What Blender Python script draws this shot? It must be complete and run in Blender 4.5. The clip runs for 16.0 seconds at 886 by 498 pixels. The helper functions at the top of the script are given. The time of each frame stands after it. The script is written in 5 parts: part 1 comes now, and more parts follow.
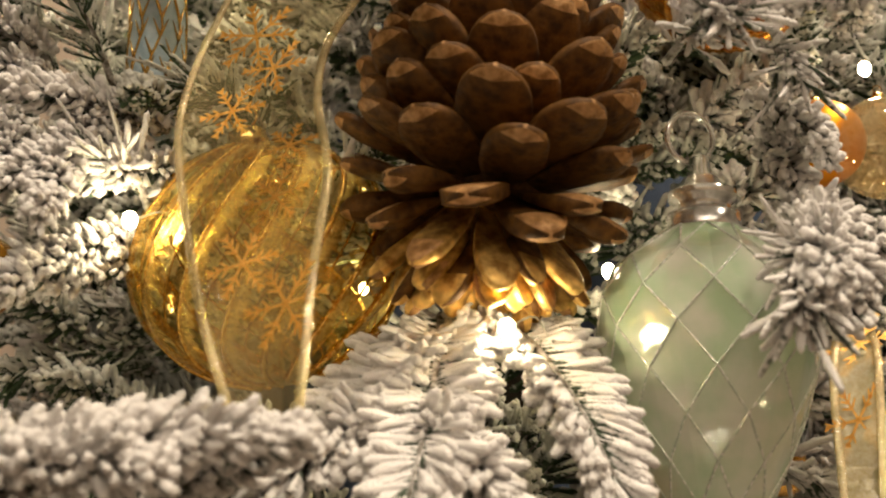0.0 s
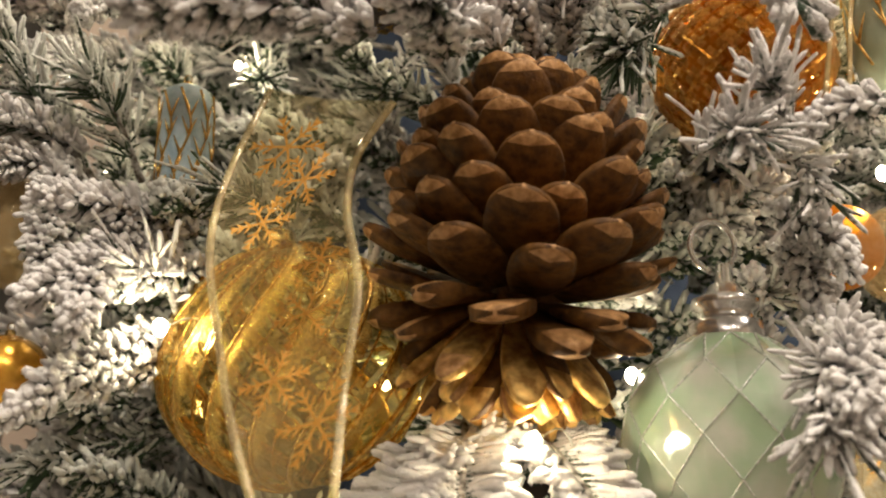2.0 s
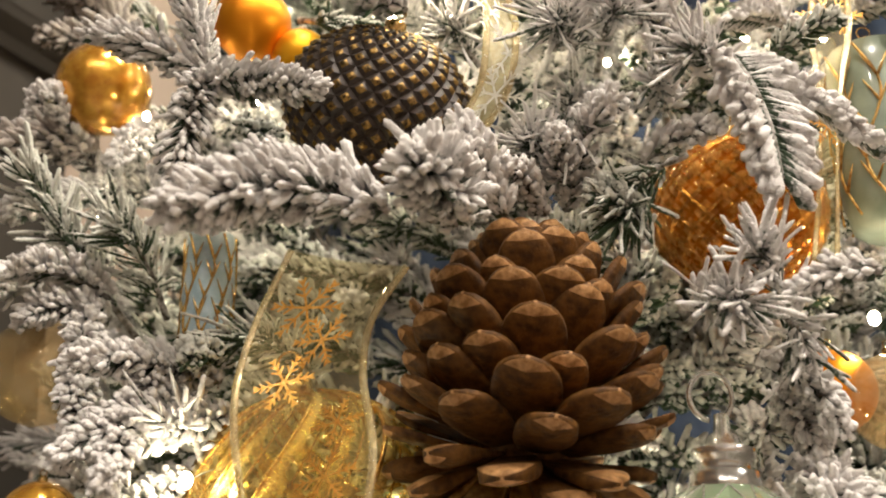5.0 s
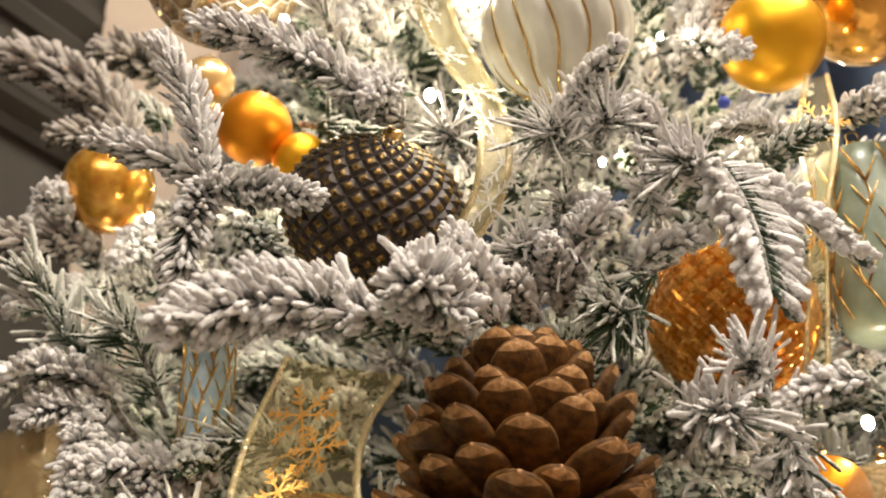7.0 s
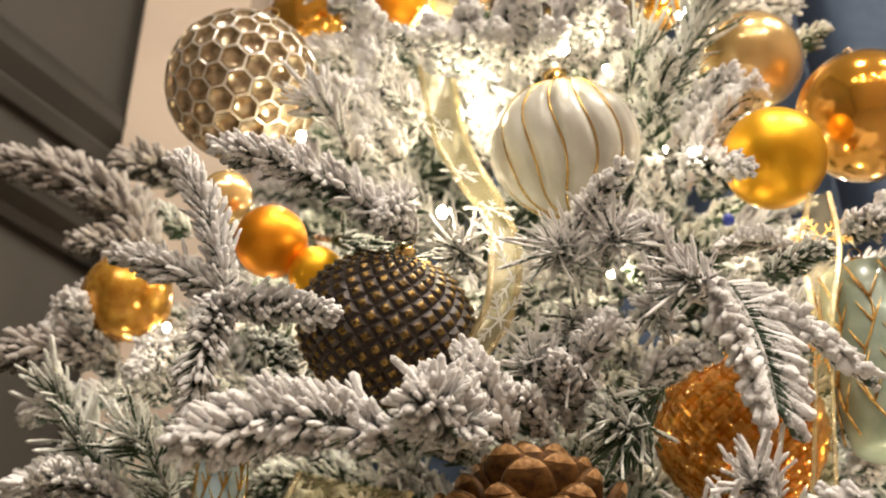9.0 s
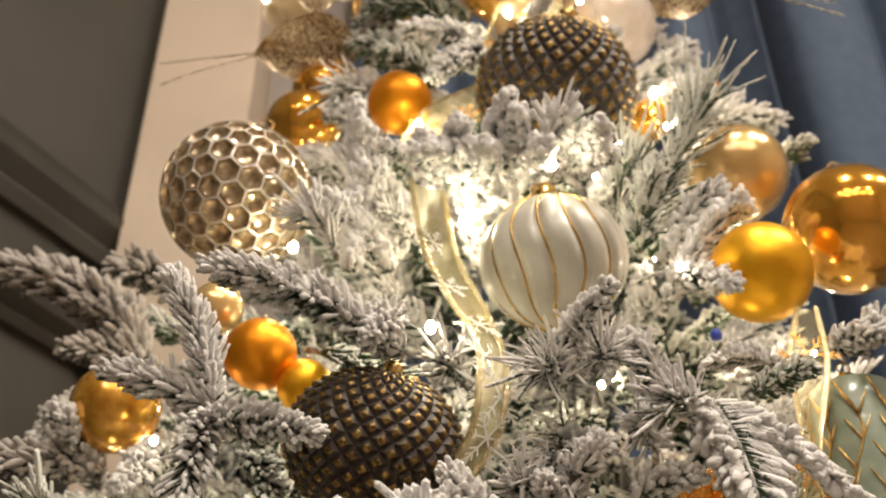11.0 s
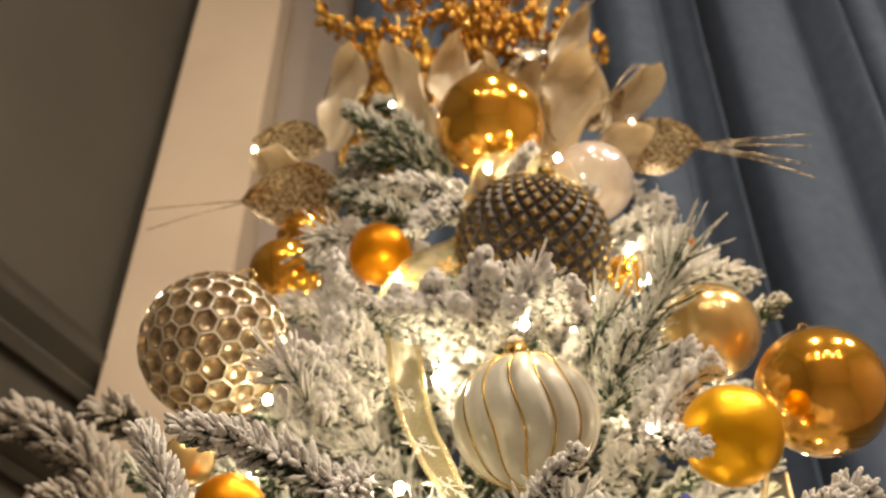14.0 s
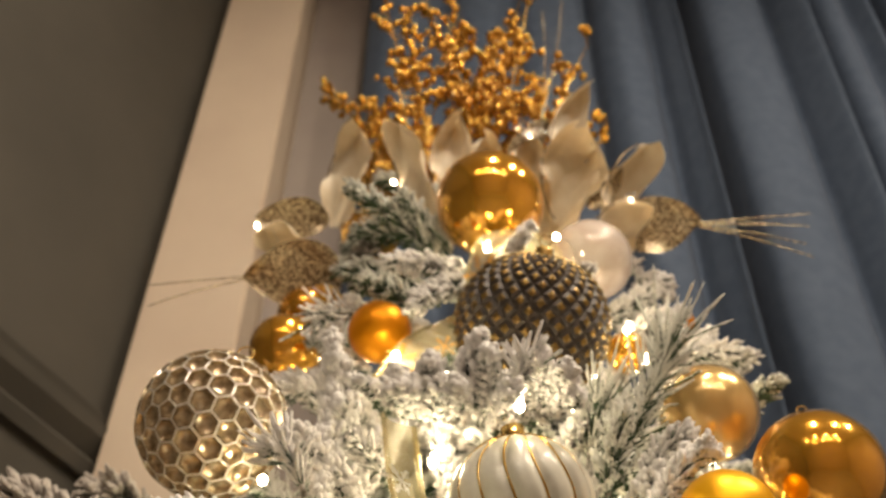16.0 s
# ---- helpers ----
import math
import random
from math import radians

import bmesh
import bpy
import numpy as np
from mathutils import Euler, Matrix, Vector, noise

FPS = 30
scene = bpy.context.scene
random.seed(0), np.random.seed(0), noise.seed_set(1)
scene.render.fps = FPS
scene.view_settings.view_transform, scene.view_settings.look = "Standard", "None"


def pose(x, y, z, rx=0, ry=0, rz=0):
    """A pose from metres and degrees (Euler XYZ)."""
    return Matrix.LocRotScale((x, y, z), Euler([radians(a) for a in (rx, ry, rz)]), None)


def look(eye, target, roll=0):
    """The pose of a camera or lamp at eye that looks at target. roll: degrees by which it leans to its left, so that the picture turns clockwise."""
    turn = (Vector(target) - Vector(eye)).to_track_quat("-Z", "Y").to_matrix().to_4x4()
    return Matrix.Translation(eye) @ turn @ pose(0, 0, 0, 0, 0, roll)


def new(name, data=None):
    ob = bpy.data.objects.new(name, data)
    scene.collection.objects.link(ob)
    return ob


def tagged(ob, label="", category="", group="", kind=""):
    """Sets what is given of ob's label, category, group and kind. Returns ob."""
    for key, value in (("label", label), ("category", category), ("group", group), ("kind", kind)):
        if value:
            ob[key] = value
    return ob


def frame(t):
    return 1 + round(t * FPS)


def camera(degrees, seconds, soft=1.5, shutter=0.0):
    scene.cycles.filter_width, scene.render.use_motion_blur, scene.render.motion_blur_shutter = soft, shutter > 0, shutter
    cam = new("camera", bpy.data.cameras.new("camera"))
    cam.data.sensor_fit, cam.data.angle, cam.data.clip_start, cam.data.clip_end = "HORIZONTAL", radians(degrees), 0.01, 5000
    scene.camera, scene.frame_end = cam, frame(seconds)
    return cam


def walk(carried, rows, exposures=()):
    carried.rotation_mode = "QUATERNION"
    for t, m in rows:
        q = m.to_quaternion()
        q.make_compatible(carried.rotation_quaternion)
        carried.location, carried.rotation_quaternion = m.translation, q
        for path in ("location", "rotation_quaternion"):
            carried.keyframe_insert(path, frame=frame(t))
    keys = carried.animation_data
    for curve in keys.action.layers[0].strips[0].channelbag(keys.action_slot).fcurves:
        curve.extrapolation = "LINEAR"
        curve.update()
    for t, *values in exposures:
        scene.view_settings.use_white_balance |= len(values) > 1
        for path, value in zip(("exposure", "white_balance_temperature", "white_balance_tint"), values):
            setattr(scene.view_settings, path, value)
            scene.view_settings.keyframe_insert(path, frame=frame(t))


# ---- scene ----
cam = camera(45.9, 16.0, soft=1.9)
cam.data.dof.use_dof, cam.data.dof.focus_distance, cam.data.dof.aperture_fstop = True, 0.47, 11.5
METRES, EYE, TILT, LEAN, TURN = 0.16, 1.3, 13.9, 1.6, 0.0
ROWS = [
    (0.0, 0.0, 0.0, 0.0, 0.0, 0.0, 0.0),
    (0.5, -0.021, -0.0143, 0.034, 0.05, 0.73, -0.18),
    (1.0, -0.0313, -0.0263, 0.0805, 0.2, 1.5, -0.38),
    (1.5, -0.0327, -0.0303, 0.1188, 0.33, 2.16, -0.36),
    (2.0, -0.0464, -0.0377, 0.1436, 0.42, 2.8, -0.28),
    (2.5, -0.057, -0.0605, 0.1817, 0.55, 3.29, -0.21),
    (3.0, -0.0596, -0.1026, 0.2296, 0.7, 3.95, -0.07),
    (3.5, -0.0499, -0.1444, 0.2708, 0.74, 4.69, 0.04),
    (6.0, -0.0161, -0.2449, 0.4192, 1.56, 8.01, -0.18),
    (6.5, -0.002, -0.2612, 0.4396, 1.53, 9.14, -0.24),
    (7.0, 0.0057, -0.2748, 0.4685, 1.66, 10.27, -0.21),
    (7.5, -0.0025, -0.2935, 0.4881, 1.81, 11.48, -0.14),
    (8.0, -0.0039, -0.3233, 0.497, 2.07, 12.8, -0.2),
    (8.5, -0.0004, -0.3459, 0.5056, 2.07, 14.1, -0.47),
    (9.0, 0.0072, -0.3636, 0.5197, 2.18, 15.35, -0.64),
    (11.5, 0.0593, -0.4152, 0.6095, 1.91, 21.54, -0.91),
    (12.0, 0.0762, -0.4268, 0.6226, 1.7, 22.77, -1.15),
    (12.5, 0.0761, -0.4382, 0.6365, 1.51, 23.9, -1.28),
    (13.0, 0.0829, -0.4608, 0.6482, 1.32, 25.2, -1.38),
    (13.5, 0.0932, -0.4824, 0.6612, 1.23, 26.28, -1.44),
    (14.0, 0.1058, -0.4955, 0.6678, 1.17, 27.4, -1.58),
    (14.5, 0.1172, -0.498, 0.6812, 1.21, 28.33, -1.7),
    (15.0, 0.1281, -0.5116, 0.6932, 1.25, 29.44, -1.84),
    (15.5, 0.1341, -0.5302, 0.6984, 1.3, 30.3, -1.97),
    (16.0, 0.1498, -0.545, 0.6991, 1.39, 31.13, -2.07),
]
EXPOSURES = ((0.0, 0.14, 7000, 10), (1.5, 0.22, 6500, 10), (3.5, 0.33, 6200, 10), (6.5, 0.52, 6150, 10), (9.0, 0.38, 6180, 10), (12.0, 0.03, 6500, 10), (14.5, -0.03, 7100, 10), (16.0, -0.08, 6900, 10))
walk(cam, [(t, pose(0, 0, EYE, TILT, LEAN, TURN) @ pose(METRES * x, METRES * y, METRES * z, 90 + pitch, roll, yaw)) for t, x, y, z, yaw, pitch, roll in ROWS],
     exposures=EXPOSURES)

# ---- world and lights ----
world = bpy.data.worlds.new("room_air")
scene.world = world
world.use_nodes = True
world.node_tree.nodes["Background"].inputs["Color"].default_value = (1.0, 0.93, 0.86, 1)
world.node_tree.nodes["Background"].inputs["Strength"].default_value = 0.02
scene.view_settings.exposure = 0.0
CEILING = 3.75
SPOT_WATTS, KEY_WATTS, LED_WATTS = 5.2, 18.8, 0.050


# ---- materials ----
def nodes_of(name):
    m = bpy.data.materials.new(name)
    m.use_nodes = True
    nt = m.node_tree
    return m, nt, nt.nodes["Principled BSDF"], nt.links


def noise_node(nt, scale, detail=4.0, where="Object"):
    tc = nt.nodes.new("ShaderNodeTexCoord")
    n = nt.nodes.new("ShaderNodeTexNoise")
    n.inputs["Scale"].default_value, n.inputs["Detail"].default_value = scale, detail
    nt.links.new(tc.outputs[where], n.inputs["Vector"])
    return n


def speckled(name, a, b, rough, metal, scale):
    """Glitter: bright flecks close together on a dull ground."""
    m, nt, p, ln = nodes_of(name)
    n = noise_node(nt, scale, 6.0)
    ln.new(ramp(nt, n.outputs["Fac"], a, b, 0.47, 0.56).outputs["Color"], p.inputs["Base Color"])
    p.inputs["Metallic"].default_value, p.inputs["Roughness"].default_value = metal, rough
    b2 = nt.nodes.new("ShaderNodeBump")
    b2.inputs["Strength"].default_value, b2.inputs["Distance"].default_value = 0.8, 0.001
    ln.new(noise_node(nt, scale * 1.4, 3.0).outputs["Fac"], b2.inputs["Height"])
    ln.new(b2.outputs["Normal"], p.inputs["Normal"])
    return m


def ramp(nt, src, a, b, lo=0.35, hi=0.65):
    r = nt.nodes.new("ShaderNodeValToRGB")
    r.color_ramp.elements[0].position, r.color_ramp.elements[1].position = lo, hi
    r.color_ramp.elements[0].color, r.color_ramp.elements[1].color = (*a, 1), (*b, 1)
    nt.links.new(src, r.inputs["Fac"])
    return r


def plain(name, a, b, rough=0.5, metal=0.0, scale=120.0, bump=0.0, bump_scale=600.0, rough2=None, coat=0.0, sheen=0.0):
    """A surface whose colour wanders between a and b, with fine relief."""
    m, nt, p, ln = nodes_of(name)
    n = noise_node(nt, scale)
    ln.new(ramp(nt, n.outputs["Fac"], a, b).outputs["Color"], p.inputs["Base Color"])
    p.inputs["Metallic"].default_value = metal
    p.inputs["Roughness"].default_value = rough
    if rough2 is not None:
        mr = nt.nodes.new("ShaderNodeMapRange")
        mr.inputs["To Min"].default_value, mr.inputs["To Max"].default_value = rough, rough2
        ln.new(noise_node(nt, scale * 2.3).outputs["Fac"], mr.inputs["Value"])
        ln.new(mr.outputs["Result"], p.inputs["Roughness"])
    if bump:
        b2 = nt.nodes.new("ShaderNodeBump")
        b2.inputs["Strength"].default_value, b2.inputs["Distance"].default_value = bump, 0.001
        ln.new(noise_node(nt, bump_scale).outputs["Fac"], b2.inputs["Height"])
        ln.new(b2.outputs["Normal"], p.inputs["Normal"])
    p.inputs["Coat Weight"].default_value = coat
    p.inputs["Sheen Weight"].default_value = sheen
    return m


def glassy(name, a, b, see=0.7, rough=0.12, scale=90.0, bump=0.0, bump_scale=300.0, metal=0.0):
    """Thin tinted glass: partly clear, partly a glossy tinted body."""
    m = plain(name, a, b, rough, metal, scale, bump, bump_scale, coat=0.6)
    nt = m.node_tree
    p, out = nt.nodes["Principled BSDF"], nt.nodes["Material Output"]
    clear, mix = nt.nodes.new("ShaderNodeBsdfTransparent"), nt.nodes.new("ShaderNodeMixShader")
    clear.inputs["Color"].default_value = (*[min(1.0, 0.35 + 0.75 * c ** 0.5) for c in b], 1)
    mix.inputs["Fac"].default_value = see
    nt.links.new(p.outputs["BSDF"], mix.inputs[1])
    nt.links.new(clear.outputs["BSDF"], mix.inputs[2])
    nt.links.new(mix.outputs["Shader"], out.inputs["Surface"])
    return m


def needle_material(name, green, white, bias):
    """Fir needles under flock: each needle's own cover and painted shade, broken up by grain."""
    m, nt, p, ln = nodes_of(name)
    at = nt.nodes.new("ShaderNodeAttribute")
    at.attribute_name = "frost_shade"
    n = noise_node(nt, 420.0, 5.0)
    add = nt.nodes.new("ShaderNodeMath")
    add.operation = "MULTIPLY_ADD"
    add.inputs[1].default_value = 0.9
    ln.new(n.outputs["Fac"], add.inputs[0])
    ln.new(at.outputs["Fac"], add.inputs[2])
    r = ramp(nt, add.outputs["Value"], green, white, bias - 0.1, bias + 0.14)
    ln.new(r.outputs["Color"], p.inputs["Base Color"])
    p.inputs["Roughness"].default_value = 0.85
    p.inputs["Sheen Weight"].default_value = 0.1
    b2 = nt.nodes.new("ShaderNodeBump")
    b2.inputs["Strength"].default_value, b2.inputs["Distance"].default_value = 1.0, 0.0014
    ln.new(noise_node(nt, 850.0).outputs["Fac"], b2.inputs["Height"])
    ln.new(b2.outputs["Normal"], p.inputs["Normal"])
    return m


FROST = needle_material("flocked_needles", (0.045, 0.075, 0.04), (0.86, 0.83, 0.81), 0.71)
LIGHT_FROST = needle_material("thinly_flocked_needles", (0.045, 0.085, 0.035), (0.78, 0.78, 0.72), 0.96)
# browner, darkened copy of the flock: dimness of some boughs put into colour
DIM_FROST = needle_material("dimmed_flocked_needles", (0.05, 0.045, 0.032), (0.52, 0.47, 0.43), 0.84)
BARK = plain("flocked_bark", (0.10, 0.085, 0.06), (0.6, 0.57, 0.55), 0.9, scale=260, bump=0.6)
TRUNK = plain("trunk_bark", (0.03, 0.028, 0.02), (0.08, 0.06, 0.04), 0.9, scale=60, bump=0.6)
CONE = plain("cone_scale_brown", (0.042, 0.017, 0.003), (0.135, 0.058, 0.010), 0.5, scale=240, bump=0.6, bump_scale=600, rough2=0.75)
# tan rim of a scale, its colour lightened further for light from above
CONE_LIT_LIP = plain("cone_scale_lit_lip", (0.24, 0.118, 0.038), (0.56, 0.31, 0.13), 0.5, scale=300, bump=0.6, bump_scale=900)
for dull in (CONE, CONE_LIT_LIP):
    dull.node_tree.nodes["Principled BSDF"].inputs["Specular IOR Level"].default_value = 0.22
CONE_GOLD = plain("cone_scale_gilded", (0.28, 0.14, 0.03), (0.92, 0.60, 0.19), 0.34, 0.65, scale=190, bump=0.3, rough2=0.6)
GOLD_SHINY = plain("polished_gold_lacquer", (0.82, 0.38, 0.035), (0.88, 0.45, 0.05), 0.14, 0.78, scale=30, coat=1.0)
GOLD_PALE = plain("champagne_gold_lacquer", (0.82, 0.54, 0.21), (0.90, 0.62, 0.26), 0.22, 0.6, scale=30, coat=1.0)
GOLD_MATT = plain("matt_gold_lacquer", (0.95, 0.46, 0.012), (0.98, 0.52, 0.02), 0.38, 0.7, scale=60, bump=0.05)
ORANGE_MATT = plain("matt_orange_lacquer", (0.86, 0.30, 0.008), (0.92, 0.36, 0.012), 0.4, 0.75, scale=60)
# amber mottle: glitter on one bauble, painted light in glossy glass on others
AMBER_MOTTLE = plain("amber_mottle", (0.62, 0.26, 0.02), (0.88, 0.48, 0.06), 0.22, 0.65, scale=160, bump=0.15, bump_scale=420, coat=0.8)
GOLD_TRIM = plain("gold_paint_line", (0.55, 0.33, 0.08), (0.75, 0.50, 0.16), 0.25, 0.85, scale=300)
GOLD_GLITTER = speckled("gold_glitter", (0.62, 0.32, 0.05), (1.0, 0.66, 0.20), 0.22, 0.9, 520.0)
PALE_GLITTER = speckled("champagne_glitter", (0.16, 0.11, 0.06), (0.90, 0.74, 0.50), 0.25, 0.6, 420.0)
CAP_SILVER = plain("silver_cap", (0.80, 0.79, 0.77), (0.90, 0.89, 0.87), 0.2, 0.8, scale=200)
CAP_GOLD = plain("gold_cap", (0.75, 0.50, 0.18), (0.85, 0.60, 0.25), 0.22, 1.0, scale=200)
DARK_BRONZE = plain("dark_bronze_lacquer", (0.035, 0.026, 0.022), (0.075, 0.056, 0.045), 0.5, 0.2, scale=300, bump=0.3)
STUD_GOLD = plain("rubbed_gold_stud", (0.04, 0.028, 0.016), (0.42, 0.26, 0.07), 0.34, 0.7, scale=520, bump=0.3)
CREAM_PEARL = plain("cream_pearl_lacquer", (0.52, 0.50, 0.43), (0.62, 0.60, 0.52), 0.2, scale=60, bump=0.15, bump_scale=400, coat=0.4)
MINT = glassy("mint_pearl_glass", (0.54, 0.74, 0.48), (0.94, 0.92, 0.84), 0.25, 0.07, 34, 0.35, 60, metal=0.12)
MINT_SEAM = speckled("glittered_seam", (0.62, 0.70, 0.58), (0.95, 0.95, 0.90), 0.2, 0.4, 600.0)
AMBER_GLASS = glassy("amber_swirl_glass", (0.75, 0.47, 0.10), (0.95, 0.68, 0.20), 0.72, 0.04, 140, 0.3, 220, metal=0.85)
GOLD_BAND = glassy("gold_lustre_band", (0.62, 0.36, 0.05), (0.98, 0.66, 0.17), 0.15, 0.25, 500, 0.9, 1200, metal=0.85)
AMBER_CUT = glassy("amber_cut_glass", (0.62, 0.25, 0.03), (0.85, 0.42, 0.07), 0.5, 0.06, 140, metal=0.6)
CHAMPAGNE_GLASS = glassy("champagne_glass", (0.62, 0.44, 0.20), (0.84, 0.66, 0.38), 0.58, 0.07, 90, metal=0.3)
PEARL_GLASS = glassy("pearl_glass", (0.80, 0.68, 0.60), (0.95, 0.86, 0.80), 0.3, 0.05, 60, metal=0.2)
HONEY_GLASS = plain("smoked_champagne_glass", (0.34, 0.24, 0.13), (0.74, 0.60, 0.40), 0.09, 0.6, scale=150, bump=0.45, bump_scale=330, coat=1.0)
ORGANZA = glassy("sheer_gold_organza", (0.74, 0.56, 0.24), (0.90, 0.72, 0.36), 0.86, 0.22, 800, 0.3, 2500, metal=0.3)
RIBBON_WIRE = glassy("satin_ribbon_edge", (0.78, 0.62, 0.34), (0.98, 0.86, 0.58), 0.42, 0.16, 500, 0.8, 900, metal=0.75)
PALE_ORGANZA = glassy("pale_gold_organza", (0.80, 0.66, 0.32), (0.96, 0.85, 0.52), 0.58, 0.2, 700, 0.4, 1500)
WHITE_PRINT = plain("white_print", (0.80, 0.78, 0.70), (0.9, 0.88, 0.8), 0.4, scale=700)
RIBBON_PRINT = plain("ribbon_print", (0.74, 0.36, 0.06), (0.95, 0.56, 0.15), 0.3, 0.55, scale=700)
BLUE_LACE = plain("pale_blue_enamel", (0.26, 0.36, 0.42), (0.42, 0.52, 0.57), 0.5, scale=150, bump=0.3)
GREEN_DRUM = glassy("pale_green_glass", (0.27, 0.34, 0.26), (0.40, 0.46, 0.36), 0.2, 0.3, 60)
PETAL = plain("cream_silk_petal", (0.82, 0.71, 0.53), (0.93, 0.85, 0.69), 0.5, scale=60, bump=0.4, bump_scale=300, sheen=0.2)
petal_tree = PETAL.node_tree
petal_through, petal_mix = petal_tree.nodes.new("ShaderNodeBsdfTranslucent"), petal_tree.nodes.new("ShaderNodeMixShader")
petal_through.inputs["Color"].default_value, petal_mix.inputs["Fac"].default_value = (0.90, 0.76, 0.52, 1), 0.3
petal_tree.links.new(petal_tree.nodes["Principled BSDF"].outputs["BSDF"], petal_mix.inputs[1])
petal_tree.links.new(petal_through.outputs["BSDF"], petal_mix.inputs[2])
petal_tree.links.new(petal_mix.outputs["Shader"], petal_tree.nodes["Material Output"].inputs["Surface"])
# paler copy of the glass, with the rims' highlights put into its colour
HONEY_RIM_GLINT = plain("honeycomb_rim_glint", (0.84, 0.78, 0.66), (0.96, 0.92, 0.84), 0.15, 0.45, scale=300, bump=0.5, bump_scale=260, coat=1.0)
BLUE_CHIP = plain("blue_plastic", (0.02, 0.04, 0.30), (0.03, 0.06, 0.4), 0.4, scale=90)
WIRE = plain("silver_wire", (0.55, 0.53, 0.48), (0.75, 0.73, 0.68), 0.3, 0.9, scale=300)
WALL_PALE = plain("pale_plaster", (0.62, 0.50, 0.395), (0.68, 0.56, 0.44), 0.85, scale=5, bump=0.1, bump_scale=120)
# the shade of the recess is put into this darker mauve tone
WALL_MAUVE_SHADE = plain("shaded_mauve_plaster", (0.36, 0.31, 0.29), (0.41, 0.36, 0.33), 0.85, scale=5, bump=0.1, bump_scale=120)
WALL_DARK = plain("dark_grey_paint", (0.066, 0.059, 0.048), (0.080, 0.071, 0.058), 0.8, scale=4, bump=0.1, bump_scale=100)
CURTAIN = plain("blue_grey_velvet", (0.054, 0.081, 0.134), (0.070, 0.100, 0.158), 0.85, scale=40, bump=0.3, bump_scale=900, sheen=0.05)
FLOOR = plain("floor_stone", (0.22, 0.19, 0.16), (0.32, 0.28, 0.24), 0.35, scale=3)
CEIL = plain("ceiling_paint", (0.62, 0.58, 0.53), (0.68, 0.64, 0.58), 0.9, scale=4)


def glowing(name, colour, strength):
    m, nt, p, ln = nodes_of(name)
    p.inputs["Base Color"].default_value = (*colour, 1)
    p.inputs["Emission Color"].default_value = (*colour, 1)
    p.inputs["Emission Strength"].default_value = strength
    return m


LED_GLOW = glowing("led_glow", (1.0, 0.86, 0.62), 60.0)
SPOT_GLOW = glowing("downlight_glow", (1.0, 0.88, 0.72), 60.0)


# ---- mesh helpers ----
def from_arrays(name, verts, faces, smooth=True):
    me = bpy.data.meshes.new(name)
    me.from_pydata([tuple(v) for v in verts], [], faces)
    me.polygons.foreach_set("use_smooth", [smooth] * len(me.polygons))
    me.update()
    return me


def part(name, me, material, parent=None, label="", m=None):
    ob = new(name, me)
    if isinstance(material, (list, tuple)):
        for k in material:
            me.materials.append(k)
    elif not me.materials:
        me.materials.append(material)
    if parent is not None:
        ob.parent = parent
    if m is not None:
        ob.matrix_basis = m
    if label:
        ob["label"] = label
    return ob


def thing(name, where, label, category, group="", turn=None):
    ob = new(name)
    ob.empty_display_size = 0.01
    ob.matrix_basis = Matrix.Translation(where) @ (turn or Matrix())
    return tagged(ob, label, category, group)


def lathe(name, profile, seg=48, shape=None):
    """A turned form from (radius, z) pairs; shape(angle, k) gives a factor on the radius."""
    verts, faces = [], []
    n = len(profile)
    for i, (r, z) in enumerate(profile):
        for j in range(seg):
            a = 2 * math.pi * j / seg
            q = max(r, 1e-5) * (shape(a, i / (n - 1)) if shape else 1.0)
            verts.append((q * math.cos(a), q * math.sin(a), z))
    for i in range(n - 1):
        for j in range(seg):
            k = (j + 1) % seg
            faces.append((i * seg + j, i * seg + k, (i + 1) * seg + k, (i + 1) * seg + j))
    return from_arrays(name, verts, faces)


def ball_profile(r, n=28, squash=1.0):
    return [(r * math.sin(math.pi * i / n), -r * squash * math.cos(math.pi * i / n)) for i in range(n + 1)]


def spline(points, n):
    """A smooth line through the points (Catmull-Rom)."""
    p = [Vector(q) for q in points]
    p = [p[0] * 2 - p[1], *p, p[-1] * 2 - p[-2]]
    out = []
    spans = len(p) - 3
    for i in range(n + 1):
        u = min(i / n * spans, spans - 1e-6)
        k = int(u)
        f = u - k
        a, b, c, d = p[k:k + 4]
        out.append(0.5 * (2 * b + (c - a) * f + (2 * a - 5 * b + 4 * c - d) * f * f + (3 * b - a - 3 * c + d) * f ** 3))
    return out


def tube(name, line, radius, sides=6, radius_end=None):
    """A tube along a line of points."""
    verts, faces = [], []
    n = len(line)
    up = Vector((0.13, 0.21, 0.97))
    for i, p in enumerate(line):
        d = (line[min(i + 1, n - 1)] - line[max(i - 1, 0)]).normalized()
        s = d.cross(up).normalized()
        u = s.cross(d)
        r = radius + ((radius_end if radius_end is not None else radius) - radius) * i / (n - 1)
        for j in range(sides):
            a = 2 * math.pi * j / sides
            verts.append(p + s * (r * math.cos(a)) + u * (r * math.sin(a)))
    for i in range(n - 1):
        for j in range(sides):
            k = (j + 1) % sides
            faces.append((i * sides + j, i * sides + k, (i + 1) * sides + k, (i + 1) * sides + j))
    faces.append(tuple(range(sides))[::-1])
    faces.append(tuple(range((n - 1) * sides, n * sides)))
    return from_arrays(name, verts, faces)


